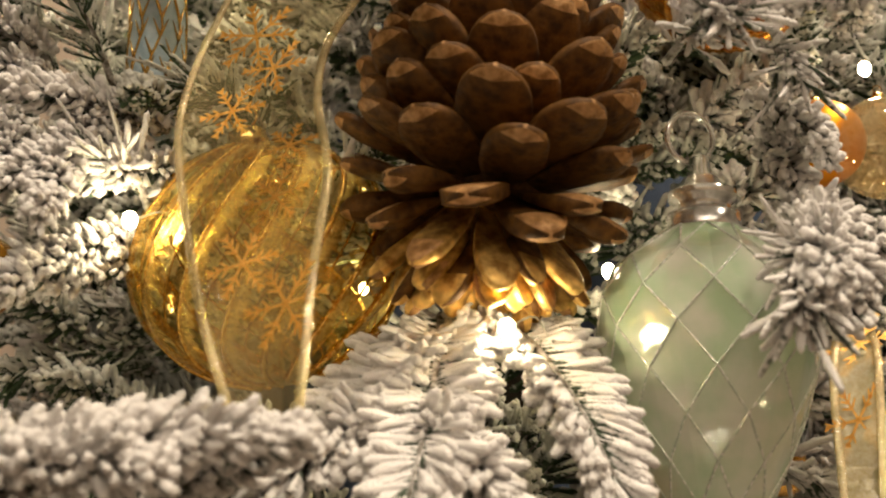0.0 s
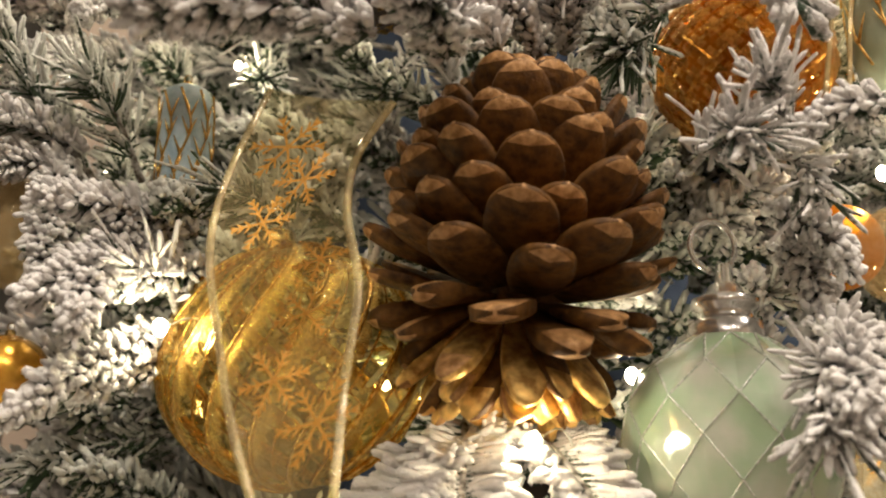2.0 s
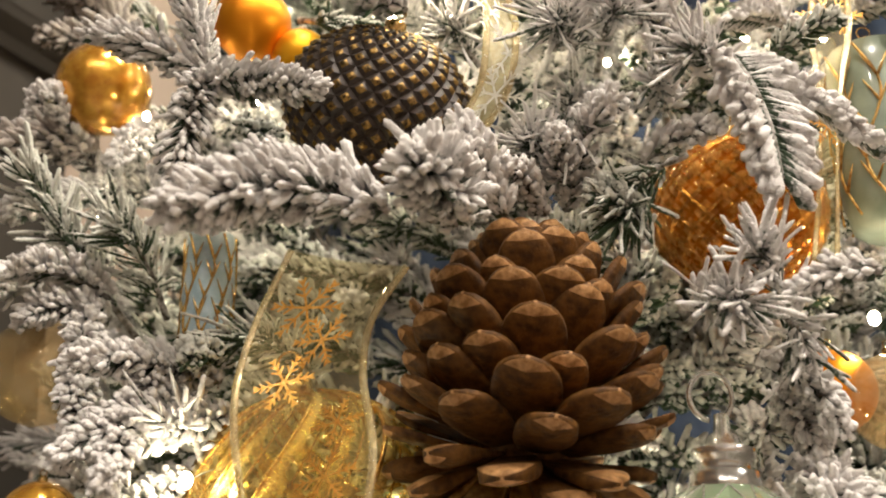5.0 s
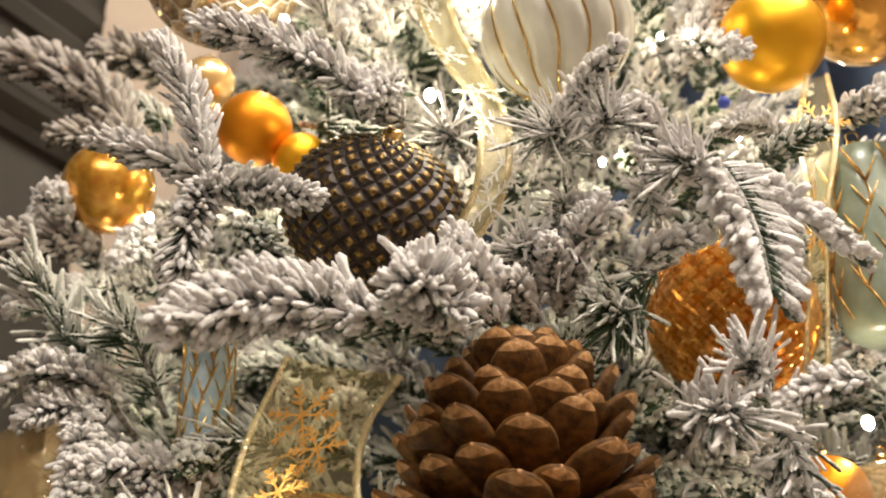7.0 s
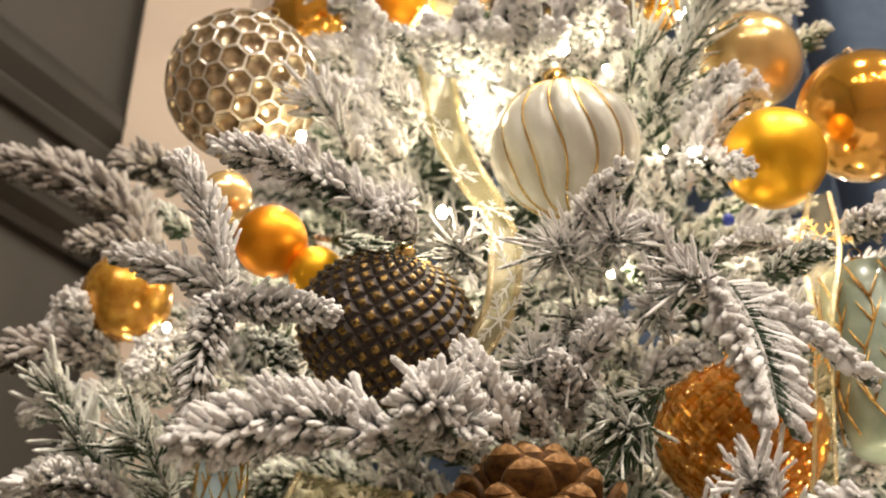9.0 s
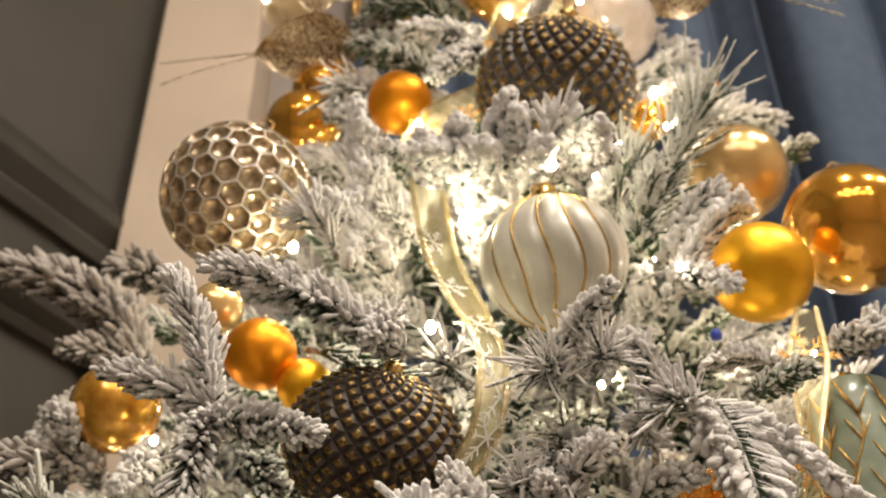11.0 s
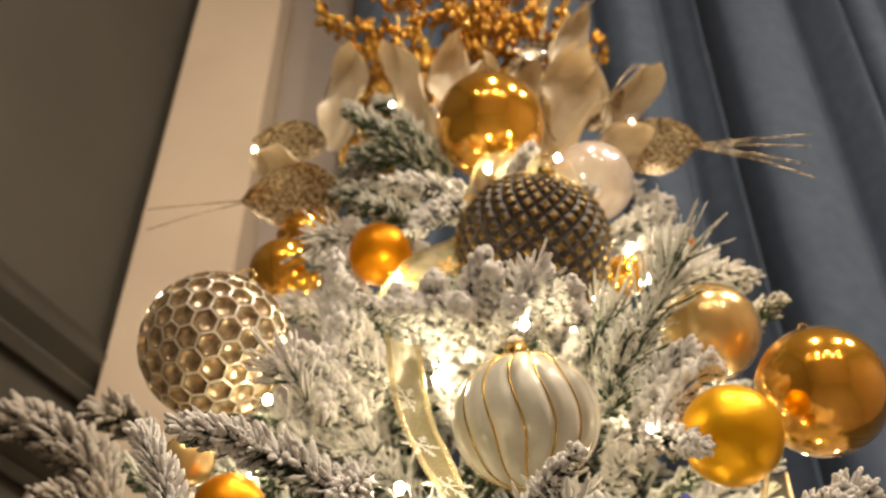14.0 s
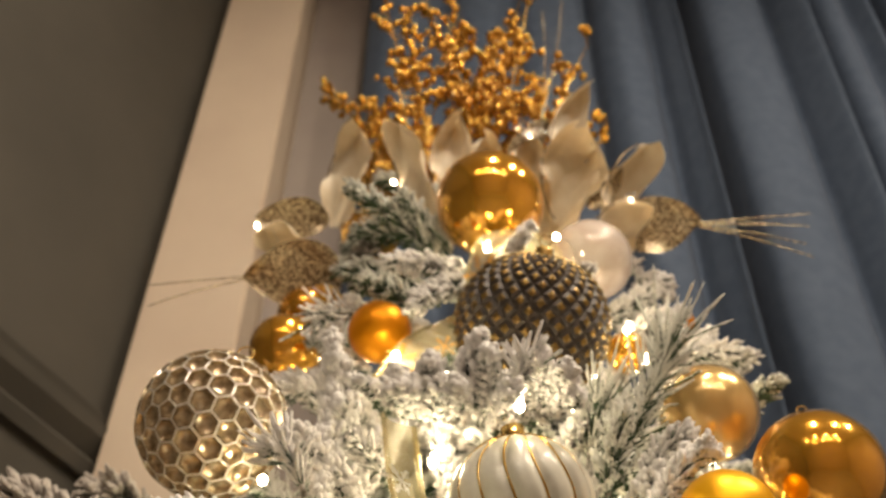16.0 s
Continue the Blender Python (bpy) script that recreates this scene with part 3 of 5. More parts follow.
branch((0.0554, 0.4400, 1.7951), (-0.0161, 0.4100, 1.7857), needle=0.0135, thick=0.0021)
branch((0.0188, 0.4400, 1.7950), (0.0370, 0.4000, 1.8186), needle=0.013, thick=0.0021)
branch((0.0479, 0.4400, 1.7861), (0.0877, 0.3900, 1.7834), needle=0.015, thick=0.0020, dense=1.2)
branch((0.0548, 0.4400, 1.7774), (0.0647, 0.4000, 1.7957), kind="star", needle=0.020, thick=0.0015)
branch((-0.0198, 0.5000, 1.7736), (-0.0479, 0.4600, 1.7824), kind="star", needle=0.022, thick=0.0012)
branch((0.0185, 0.5000, 1.7565), (0.0029, 0.4700, 1.8172), needle=0.014, thick=0.0018)
branch((0.1082, 0.5000, 1.7568), (0.1715, 0.4700, 1.8672), kind="star", needle=0.032, thick=0.0010, dense=1.5, material=LIGHT_FROST)
branch((0.1097, 0.5000, 1.7741), (0.1186, 0.4700, 1.8174), kind="star", needle=0.028, thick=0.0010, material=LIGHT_FROST)
branch((0.1308, 0.4800, 1.7448), (0.1808, 0.4400, 1.7607), needle=0.0135, thick=0.0020)
branch((0.1436, 0.4800, 1.7615), (0.1677, 0.4500, 1.7804), needle=0.016, thick=0.0013)
branch((0.1338, 0.4600, 1.7213), (0.1566, 0.4200, 1.6926), needle=0.015, thick=0.0014)
branch((0.2399, 0.4600, 1.6737), (0.2436, 0.4200, 1.6592), needle=0.016, thick=0.0013)
branch((0.2166, 0.4600, 1.6695), (0.2269, 0.4200, 1.6569), needle=0.015, thick=0.0013)
branch((0.1287, 0.4600, 1.7033), (0.1744, 0.4300, 1.7593), needle=0.014, thick=0.0013)
branch((0.1179, 0.4700, 1.7479), (0.1283, 0.4400, 1.7865), needle=0.018, thick=0.0013, material=LIGHT_FROST)
# the crown's sprigs
branch((0.0056, 0.5700, 2.0490), (-0.0710, 0.5200, 2.0933), needle=0.023, thick=0.0010, material=LIGHT_FROST)
branch((0.0158, 0.5700, 2.0634), (-0.0278, 0.5300, 2.0928), needle=0.020, thick=0.0010, material=LIGHT_FROST)
branch((-0.0125, 0.5600, 1.9787), (-0.0512, 0.5200, 1.9809), needle=0.021, thick=0.0010, material=LIGHT_FROST)
branch((0.0309, 0.5200, 1.9938), (-0.0329, 0.4900, 1.9745), needle=0.017, thick=0.0015)
branch((0.0355, 0.5200, 1.9808), (-0.0103, 0.4800, 1.9168), needle=0.017, thick=0.0015)
branch((0.0539, 0.5100, 1.9777), (0.0801, 0.4900, 2.0136), needle=0.014, thick=0.0014)
branch((-0.0609, 0.5600, 1.9787), (-0.0894, 0.5300, 1.9523), kind="star", needle=0.022)
branch((0.1472, 0.6000, 2.0005), (0.1904, 0.5700, 2.0140), needle=0.018, thick=0.0014)
branch((0.1620, 0.5800, 1.9705), (0.1956, 0.5500, 1.9636), needle=0.016, thick=0.0014)
branch((0.1830, 0.5800, 1.9457), (0.2543, 0.5500, 1.9274), needle=0.018, thick=0.0014)
branch((0.2352, 0.5600, 1.8628), (0.2636, 0.5300, 1.8833), needle=0.016, thick=0.0011, material=LIGHT_FROST)
branch((0.1923, 0.5800, 1.9103), (0.2284, 0.5600, 1.9537), needle=0.018, thick=0.0014)
branch((0.1200, 0.5300, 1.9773), (0.1289, 0.5000, 1.9744), needle=0.012, thick=0.0012)
branch((-0.0052, 0.6000, 2.0418), (-0.0828, 0.5800, 2.0516), needle=0.022, thick=0.0012, material=LIGHT_FROST)
branch((0.0035, 0.6200, 2.1370), (-0.0736, 0.6000, 2.1246), needle=0.022, thick=0.0012, material=LIGHT_FROST)
branch((0.0262, 0.6300, 2.1638), (-0.0565, 0.6100, 2.2116), needle=0.022, thick=0.0012, material=LIGHT_FROST)
branch((0.0717, 0.6300, 2.1390), (0.1207, 0.6200, 2.2044), needle=0.022, thick=0.0012, material=LIGHT_FROST)
branch((-0.0335, 0.6000, 1.9744), (-0.1008, 0.5800, 1.9704), needle=0.022, thick=0.0013)
branch((-0.0518, 0.5700, 1.9023), (-0.1260, 0.5500, 1.8926), needle=0.022, thick=0.0014)
branch((0.1027, 0.6200, 2.0898), (0.1809, 0.6000, 2.0779), needle=0.022, thick=0.0013)


def front(z):
    """How far the tree's face stands from the trunk at height z."""
    return max(0.02, 0.47 - max(0.0, z - 1.45) * 0.30 - max(0.0, z - 1.95) * 0.55 + max(0.0, 1.45 - z) * 0.12)


HOLD = (((0.0256, 0.3950, 1.4465), 0.085), ((0.1073, 0.4150, 1.3905), 0.08), ((0.1112, 0.4300, 1.4362), 0.055), ((-0.0742, 0.4550, 1.4077), 0.075), ((-0.0402, 0.4050, 1.5914), 0.055), ((0.0608, 0.4400, 1.7234), 0.06), ((0.0800, 0.5100, 1.9241), 0.06), ((-0.1494, 0.4900, 1.8161), 0.06), ((0.1436, 0.4600, 1.5524), 0.05))


def clear_of(tip, way):
    """Draws a tip back where an ornament hangs before it."""
    for c, r in HOLD:
        if math.hypot(tip.x - c[0], tip.z - c[2]) < r and tip.y < c[1] + 0.065:
            return tip - way * (0.065 + c[1] - tip.y)
    return tip


def filler():
    """The boughs deeper in the tree."""
    rng = np.random.default_rng(23)
    for lo, hi, z0, z1, n in ((-80, -35, 1.38, 1.9, 75), (0, 45, 1.3, 1.62, 45), (-20, 25, 1.9, 2.15, 25), (-35, 40, 1.16, 1.38, 45), (-25, 20, 1.44, 1.62, 26), (-12, 38, 1.52, 1.74, 30), (-96, -62, 1.45, 1.82, 30)):
        for i in range(n):
            z = z0 + (z1 - z0) * (i + 0.5) / n
            a = math.radians(rng.uniform(lo, hi))
            way = Vector((math.sin(a), -math.cos(a), 0))
            tip = clear_of(ROOT + way * (front(z) - rng.uniform(0.03, 0.12)) + Vector((0, 0, z)), way)
            base = tip - way * rng.uniform(0.05, 0.09) + Vector((rng.uniform(-0.07, 0.07), 0, rng.uniform(-0.06, 0.02)))
            branch(base, tip, kind=("fir", "fir", "star")[i % 3], needle=rng.uniform(0.014, 0.021), thick=0.0017, sides=4, coarse=True, material=FROST if i % 2 else LIGHT_FROST)
    for i in range(300):
        z = 1.16 + 1.02 * ((i + 0.5) / 300)
        a = math.radians(rng.uniform(-88, 88))
        out = front(z) - rng.uniform(0.05, 0.11)
        if out < 0.04:
            continue
        way = Vector((math.sin(a), -math.cos(a), 0))
        tip = clear_of(ROOT + way * out + Vector((0, 0, z)), way)
        base = tip - way * rng.uniform(0.08, 0.13) + Vector((rng.uniform(-0.06, 0.06), 0, rng.uniform(-0.06, 0.03)))
        # low boughs mostly take greener needles, darkening them partly in place of shade
        branch(base, tip, kind=("fir", "fir", "star")[i % 3], needle=rng.uniform(0.013, 0.021), thick=0.0017, sides=4, coarse=True,
               material=LIGHT_FROST if i % 3 == 0 or (z < 1.62 and i % 4) else FROST)
    for i in range(165):
        z = 1.16 + 0.95 * ((i + 0.5) / 165)
        a = math.radians(rng.uniform(-98, 92))
        out = front(z) - rng.uniform(0.12, 0.22)
        if out < 0.03:
            continue
        way = Vector((math.sin(a), -math.cos(a), 0))
        tip = ROOT + way * out + Vector((0, 0, z + 0.02))
        side = Vector((math.cos(a), math.sin(a), 0)) * rng.uniform(-0.12, 0.12)
        branch(tip + side - way * 0.03 - Vector((0, 0, 0.03)), tip, needle=0.034, thick=0.0019, dense=0.8, sides=3, coarse=True,
               material=LIGHT_FROST if i % 4 else FROST)
    for i in range(40):
        z = 0.35 + 0.8 * i / 40
        a = 2.39996 * i
        way = Vector((math.sin(a), -math.cos(a), 0))
        out = front(z) * 0.95
        branch(ROOT + way * 0.03 + Vector((0, 0, z + 0.05)), ROOT + way * out + Vector((0, 0, z)), needle=0.05, thick=0.003, dense=0.4, sides=3, coarse=True)


filler()

# the thick white clump over the cream bauble
branch((0.0111, 0.4600, 1.7960), (0.0046, 0.4100, 1.8059), needle=0.015, thick=0.0023)
branch((0.0371, 0.4500, 1.7889), (0.0421, 0.4000, 1.8047), needle=0.015, thick=0.0023)
branch((0.0658, 0.4400, 1.7818), (0.0733, 0.3950, 1.7962), needle=0.015, thick=0.0022)
branch((-0.0116, 0.4600, 1.8005), (-0.0182, 0.4300, 1.8125), needle=0.013, thick=0.0023)
branch((0.0474, 0.4400, 1.7688), (0.0548, 0.3900, 1.7705), needle=0.014, thick=0.0022)
branch((0.0775, 0.4500, 1.7890), (0.0912, 0.4000, 1.7740), needle=0.016, thick=0.0020)
branch((0.0189, 0.4400, 1.7773), (0.0227, 0.4000, 1.7781), needle=0.013, thick=0.0023)
branch((-0.0486, 0.4600, 1.7913), (-0.0581, 0.4300, 1.8243), needle=0.014, thick=0.0022)
# sprigs that close the crown
branch((-0.0346, 0.6200, 1.9778), (-0.0759, 0.5900, 2.0188), needle=0.018, thick=0.0016)
branch((-0.0031, 0.6000, 1.9493), (-0.0354, 0.5600, 1.9536), needle=0.015, thick=0.0018)
branch((-0.0643, 0.5800, 1.8762), (-0.0991, 0.5500, 1.8926), needle=0.018, thick=0.0016)
branch((-0.0423, 0.5600, 1.8312), (-0.0508, 0.5300, 1.8614), needle=0.015, thick=0.0018)
branch((-0.1018, 0.6200, 1.9400), (-0.1448, 0.6000, 1.9491), needle=0.018, thick=0.0016, material=LIGHT_FROST)
branch((0.1592, 0.6000, 1.9254), (0.1675, 0.5800, 1.9769), needle=0.017, thick=0.0016)
branch((0.1360, 0.5800, 1.8988), (0.1258, 0.5500, 1.9156), needle=0.017, thick=0.0016)
branch((0.1924, 0.6000, 1.8910), (0.2190, 0.5800, 1.9337), needle=0.018, thick=0.0016)
branch((0.2311, 0.6200, 1.9406), (0.2643, 0.6000, 1.9557), needle=0.018, thick=0.0016)
branch((0.1895, 0.6400, 2.0212), (0.1989, 0.6200, 2.0747), needle=0.018, thick=0.0016)
branch((0.0363, 0.6000, 2.0140), (0.0160, 0.5700, 2.0279), needle=0.016, thick=0.0016, material=LIGHT_FROST)
branch((-0.0764, 0.6400, 2.1251), (-0.1043, 0.6200, 2.0750), needle=0.018, thick=0.0013, material=LIGHT_FROST)
branch((-0.0429, 0.6400, 2.1411), (-0.0860, 0.6200, 2.1211), needle=0.018, thick=0.0013, material=LIGHT_FROST)
branch((0.0706, 0.6400, 2.0936), (0.1334, 0.6200, 2.1367), needle=0.018, thick=0.0013, material=LIGHT_FROST)
branch((0.0974, 0.5200, 1.7958), (0.1030, 0.4800, 1.8058), needle=0.016, thick=0.0017)
branch((-0.0421, 0.5000, 1.7648), (-0.0195, 0.4700, 1.7984), needle=0.014, thick=0.0019)
branch((-0.0135, 0.5000, 1.8101), (0.0184, 0.4600, 1.8288), needle=0.013, thick=0.0020)
branch((-0.0697, 0.4700, 1.7672), (-0.0547, 0.4400, 1.7948), needle=0.013, thick=0.0020)
# sprigs between the crown's baubles
branch((-0.0540, 0.5800, 1.9300), (-0.0750, 0.5500, 1.9210), needle=0.016, thick=0.0017, dense=1.2, material=FROST)
branch((0.0020, 0.5800, 1.9700), (-0.0290, 0.5600, 1.9720), needle=0.016, thick=0.0017, dense=1.2, material=FROST)
branch((-0.0280, 0.6200, 2.0750), (-0.0690, 0.6000, 2.0520), needle=0.020, thick=0.0017, dense=1.2, material=LIGHT_FROST)
branch((-0.0560, 0.6200, 1.9910), (-0.0900, 0.6000, 1.9940), needle=0.018, thick=0.0017, dense=1.2, material=DIM_FROST)
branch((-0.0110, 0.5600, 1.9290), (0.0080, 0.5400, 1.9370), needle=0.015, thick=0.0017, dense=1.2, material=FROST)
branch((-0.0420, 0.6300, 2.1390), (-0.0740, 0.6200, 2.1130), needle=0.020, thick=0.0017, dense=1.2, material=DIM_FROST)
branch((-0.0950, 0.6200, 2.0320), (-0.1250, 0.6100, 2.0230), needle=0.018, thick=0.0017, dense=1.2, material=DIM_FROST)
branch((0.1910, 0.6000, 1.9870), (0.2170, 0.5900, 2.0050), needle=0.018, thick=0.0017, dense=1.2, material=FROST)
branch((0.1910, 0.6100, 2.0650), (0.2130, 0.6000, 2.0420), needle=0.016, thick=0.0017, dense=1.2, material=FROST)

# ---- ornaments ----
def cap(ob, z, r=0.007, material=CAP_GOLD):
    """A ribbed cap with a wire ring on top of an ornament."""
    part("cap", lathe("cap", [(r * 0.9, -r * 0.3), (r, 0), (r * 0.98, r * 0.8), (r * 0.55, r * 1.05), (0, r * 1.1)], 20, lambda a, k: 1 + 0.05 * math.cos(10 * a)), material, ob, m=Matrix.Translation((0, 0, z)))
    ring = [Vector((r * 0.7 * math.cos(b), 0, r * 1.7 + r * 0.7 * math.sin(b))) for b in np.linspace(0, 2 * math.pi, 17)]
    part("ring", tube("ring", ring, r * 0.09, 5), material, ob, m=Matrix.Translation((0, 0, z)))


def ball(where, r, material, label, turn=None, squash=1.0, name="bauble"):
    ob = thing(name, where, label, "bauble", turn=turn)
    part("body", lathe("body", ball_profile(r, 28, squash), 48), material, ob)
    cap(ob, r * squash, r * 0.12)
    return ob


def pine_cone(where, height, width):
    """A wide cone: spoon-shaped scales on a spiral, pointing up at the top and down at the gilded foot."""
    ob = thing("pine_cone", where, "large brown pine cone with gilded lower scales", "pine cone", turn=pose(0, 0, 0, 4, 4, 20))
    part("core", lathe("core", [(0.001, -0.40 * height), (0.13 * width, -0.32 * height), (0.2 * width, 0), (0.12 * width, 0.3 * height), (0.001, 0.42 * height)], 16), CONE, ob)

    def scale_mesh(long, wide, deep, mats, fat=0.0024):
        """A spoon-shaped scale along +x with its outer lip at the end."""
        bm = bmesh.new()
        nu, nv = 11, 8
        grid = []
        for layer in (0, 1):
            rows = []
            for i in range(nu + 1):
                u = 1 - (1 - i / nu) ** 1.5
                w = wide * (0.25 + 0.75 * math.sin(min(1.0, u * 1.6) * math.pi / 2) ** 1.2)
                if u > 0.64:
                    w *= max(0.0, 1 - ((u - 0.64) / 0.3605) ** 2.3) ** 0.5
                row = []
                for j in range(nv + 1):
                    v = 2 * j / nv - 1
                    dome = -0.32 * (1 - v * v) * deep * (0.2 + 0.7 * u) * min(1.0, w / wide) ** 1.6
                    full = min(1.0, u / 0.8) ** 2.2 * (max(0.0, 1 - max(0.0, u - 0.8) / 0.2) ** 0.5 if u > 0.8 else 1.0)
                    thickness = (0.0008 + fat * full) * (1 - 0.35 * v * v)
                    peak = (0.0010 if fat < 0.003 else 0.0) * max(0.0, 1 - abs(v) * 2.2) * max(0.0, 1 - abs(u - 0.95) * 9)
                    z = dome + (thickness if layer == 0 else -thickness - peak) + 0.05 * long * u ** 2.5
                    row.append(bm.verts.new((long * u, w * v, z)))
                rows.append(row)
            grid.append(rows)
        for layer, rows in enumerate(grid):
            for i in range(nu):
                for j in range(nv):
                    q = (rows[i][j], rows[i + 1][j], rows[i + 1][j + 1], rows[i][j + 1])
                    f = bm.faces.new(q if layer == 0 else q[::-1])
                    # the upper face's wider lip paints in light from above
                    f.material_index = 1 if i >= nu - (4 if layer == 0 else 2) else 0
                    f.smooth = True
        for j in range(nv):
            f = bm.faces.new((grid[0][nu][j], grid[1][nu][j], grid[1][nu][j + 1], grid[0][nu][j + 1]))
            f.material_index, f.smooth = 1, True
        for i in range(nu):
            bm.faces.new((grid[0][i][0], grid[1][i][0], grid[1][i + 1][0], grid[0][i + 1][0])).smooth = True
            bm.faces.new((grid[0][i + 1][nv], grid[1][i + 1][nv], grid[1][i][nv], grid[0][i][nv])).smooth = True
        bmesh.ops.recalc_face_normals(bm, faces=bm.faces)
        me = bpy.data.meshes.new("scale")
        bm.to_mesh(me)
        bm.free()
        for k in mats:
            me.materials.append(k)
        return me

    brown = [scale_mesh(0.047, 0.0108, 0.0040, (CONE, CONE_LIT_LIP), 0.0017), scale_mesh(0.046, 0.0100, 0.0046, (CONE, CONE_LIT_LIP), 0.0019), scale_mesh(0.047, 0.0114, 0.0042, (CONE, CONE_LIT_LIP), 0.0013)]
    gilt = [scale_mesh(0.048, 0.0058, 0.0030, (CONE_GOLD, CONE_LIT_LIP)), scale_mesh(0.047, 0.0068, 0.0026, (CONE_GOLD, CONE_GOLD)), scale_mesh(0.049, 0.0062, 0.0030, (CONE, CONE_GOLD))]
    pads = [scale_mesh(0.043, 0.0092, 0.0020, (CONE, CONE_LIT_LIP), 0.0040), scale_mesh(0.045, 0.0082, 0.0024, (CONE, CONE_LIT_LIP), 0.0036), scale_mesh(0.042, 0.0100, 0.0022, (CONE, CONE_LIT_LIP), 0.0030)]
    rng = random.Random(5)
    total = 136
    for i in range(total):
        k = (i + 0.5) / total
        lift = float(np.interp(k, (0.0, 0.12, 0.24, 0.31, 0.38, 0.46, 0.60, 0.8, 1.0), (-80, -68, -50, -20, 6, 24, 35, 48, 76)))
        z = height * float(np.interp(k, (0.0, 0.24, 0.38, 0.48, 1.0), (-0.165, -0.175, -0.20, -0.16, 0.135)))
        root = width * float(np.interp(k, (0.3, 0.5, 0.85, 1.0), (0.055, 0.10, 0.10, 0.04)))
        size = 1.02 - 0.04 * max(0, k - 0.72) / 0.28
        m = pose(0, 0, z, 0, 0, math.degrees(i * 2.39996)) @ pose(root, 0, 0, 0, -lift + rng.uniform(-6, 6), 0) @ pose(0, 0, 0, rng.uniform(-10, 10), 0, rng.uniform(-6, 6))
        me = gilt[i % 3] if k < 0.25 else pads[i % 3] if k < 0.36 else brown[i % 3]
        part("scale", me, None, ob, m=m @ Matrix.Scale(size * rng.uniform(0.93, 1.06) * width / 0.106, 4))
    loop = spline([(0, 0, 0.40 * height), (0.004, 0.004, 0.55 * height), (0.0, 0.01, 0.7 * height)], 8)
    part("hanging_loop", tube("hanging_loop", loop, 0.0006, 5), WIRE, ob)
    return ob


pine_cone((0.0256, 0.3950, 1.4512), 0.160, 0.122)


def lattice(around, rows, profile, r_in, inset, mats, name, high):
    """A body of staggered diamonds on a turned profile(v) -> (radius, z). Each diamond holds an inner lozenge that stands out by high."""
    verts, faces, idx = [], [], []

    def at(a, v, k=1.0):
        r, z = profile(min(1.0, max(0.0, v)))
        return Vector((r * k * math.cos(a), r * k * math.sin(a), z))

    step = 2 * math.pi / around
    for i in range(1, rows):
        for j in range(around):
            a = (j + 0.5 * (i % 2)) * step
            v = i / rows
            c = [at(a - step / 2, v), at(a, v - 1 / rows), at(a + step / 2, v), at(a, v + 1 / rows)]
            mid = at(a, v)
            n = Vector((math.cos(a), math.sin(a), 0)) * r_in + Vector((0, 0, mid.z * 0.6 / max(1e-6, 1.0)))
            n.normalize()
            inner = [mid.lerp(q, inset) + n * high * 0.5 for q in c]
            s = len(verts)
            verts += c + inner + [mid + n * high]
            for k in range(4):
                l = (k + 1) % 4
                faces.append((s + k, s + l, s + 4 + l, s + 4 + k))
                idx.append(0)
                faces.append((s + 4 + k, s + 4 + l, s + 8))
                idx.append(1)
    me = from_arrays(name, verts, faces, False)
    for k in mats:
        me.materials.append(k)
    me.polygons.foreach_set("material_index", idx)
    me.polygons.foreach_set("use_smooth", [k == 1 for k in idx])
    bm = bmesh.new()
    bm.from_mesh(me)
    bmesh.ops.remove_doubles(bm, verts=bm.verts, dist=1e-5)
    bm.to_mesh(me)
    bm.free()
    return me


def studded_ball(where, r, squash, turn, label):
    ob = thing("bauble", where, label, "bauble", turn=turn)
    part("body", lathe("body", ball_profile(r * 0.985, 24, squash), 40), DARK_BRONZE, ob)

    def prof(v):
        b = math.pi * (0.04 + 0.92 * v)
        return r * math.sin(b), -r * squash * math.cos(b)
    part("studs", lattice(24, 22, prof, r, 0.50, (DARK_BRONZE, STUD_GOLD), "studs", r * 0.075), None, ob, "dark studs with rubbed gold tips")
    cap(ob, r * squash, r * 0.12)


studded_ball((-0.0402, 0.4050, 1.5914), 0.0441, 0.86, pose(0, 0, 0, 24, 16, 0), "dark bronze oval bauble with rows of gold-tipped studs")
studded_ball((0.0800, 0.5100, 1.9241), 0.0583, 0.97, pose(0, 0, 0, 38, 12, 0), "dark bronze round bauble with rows of gold-tipped studs")


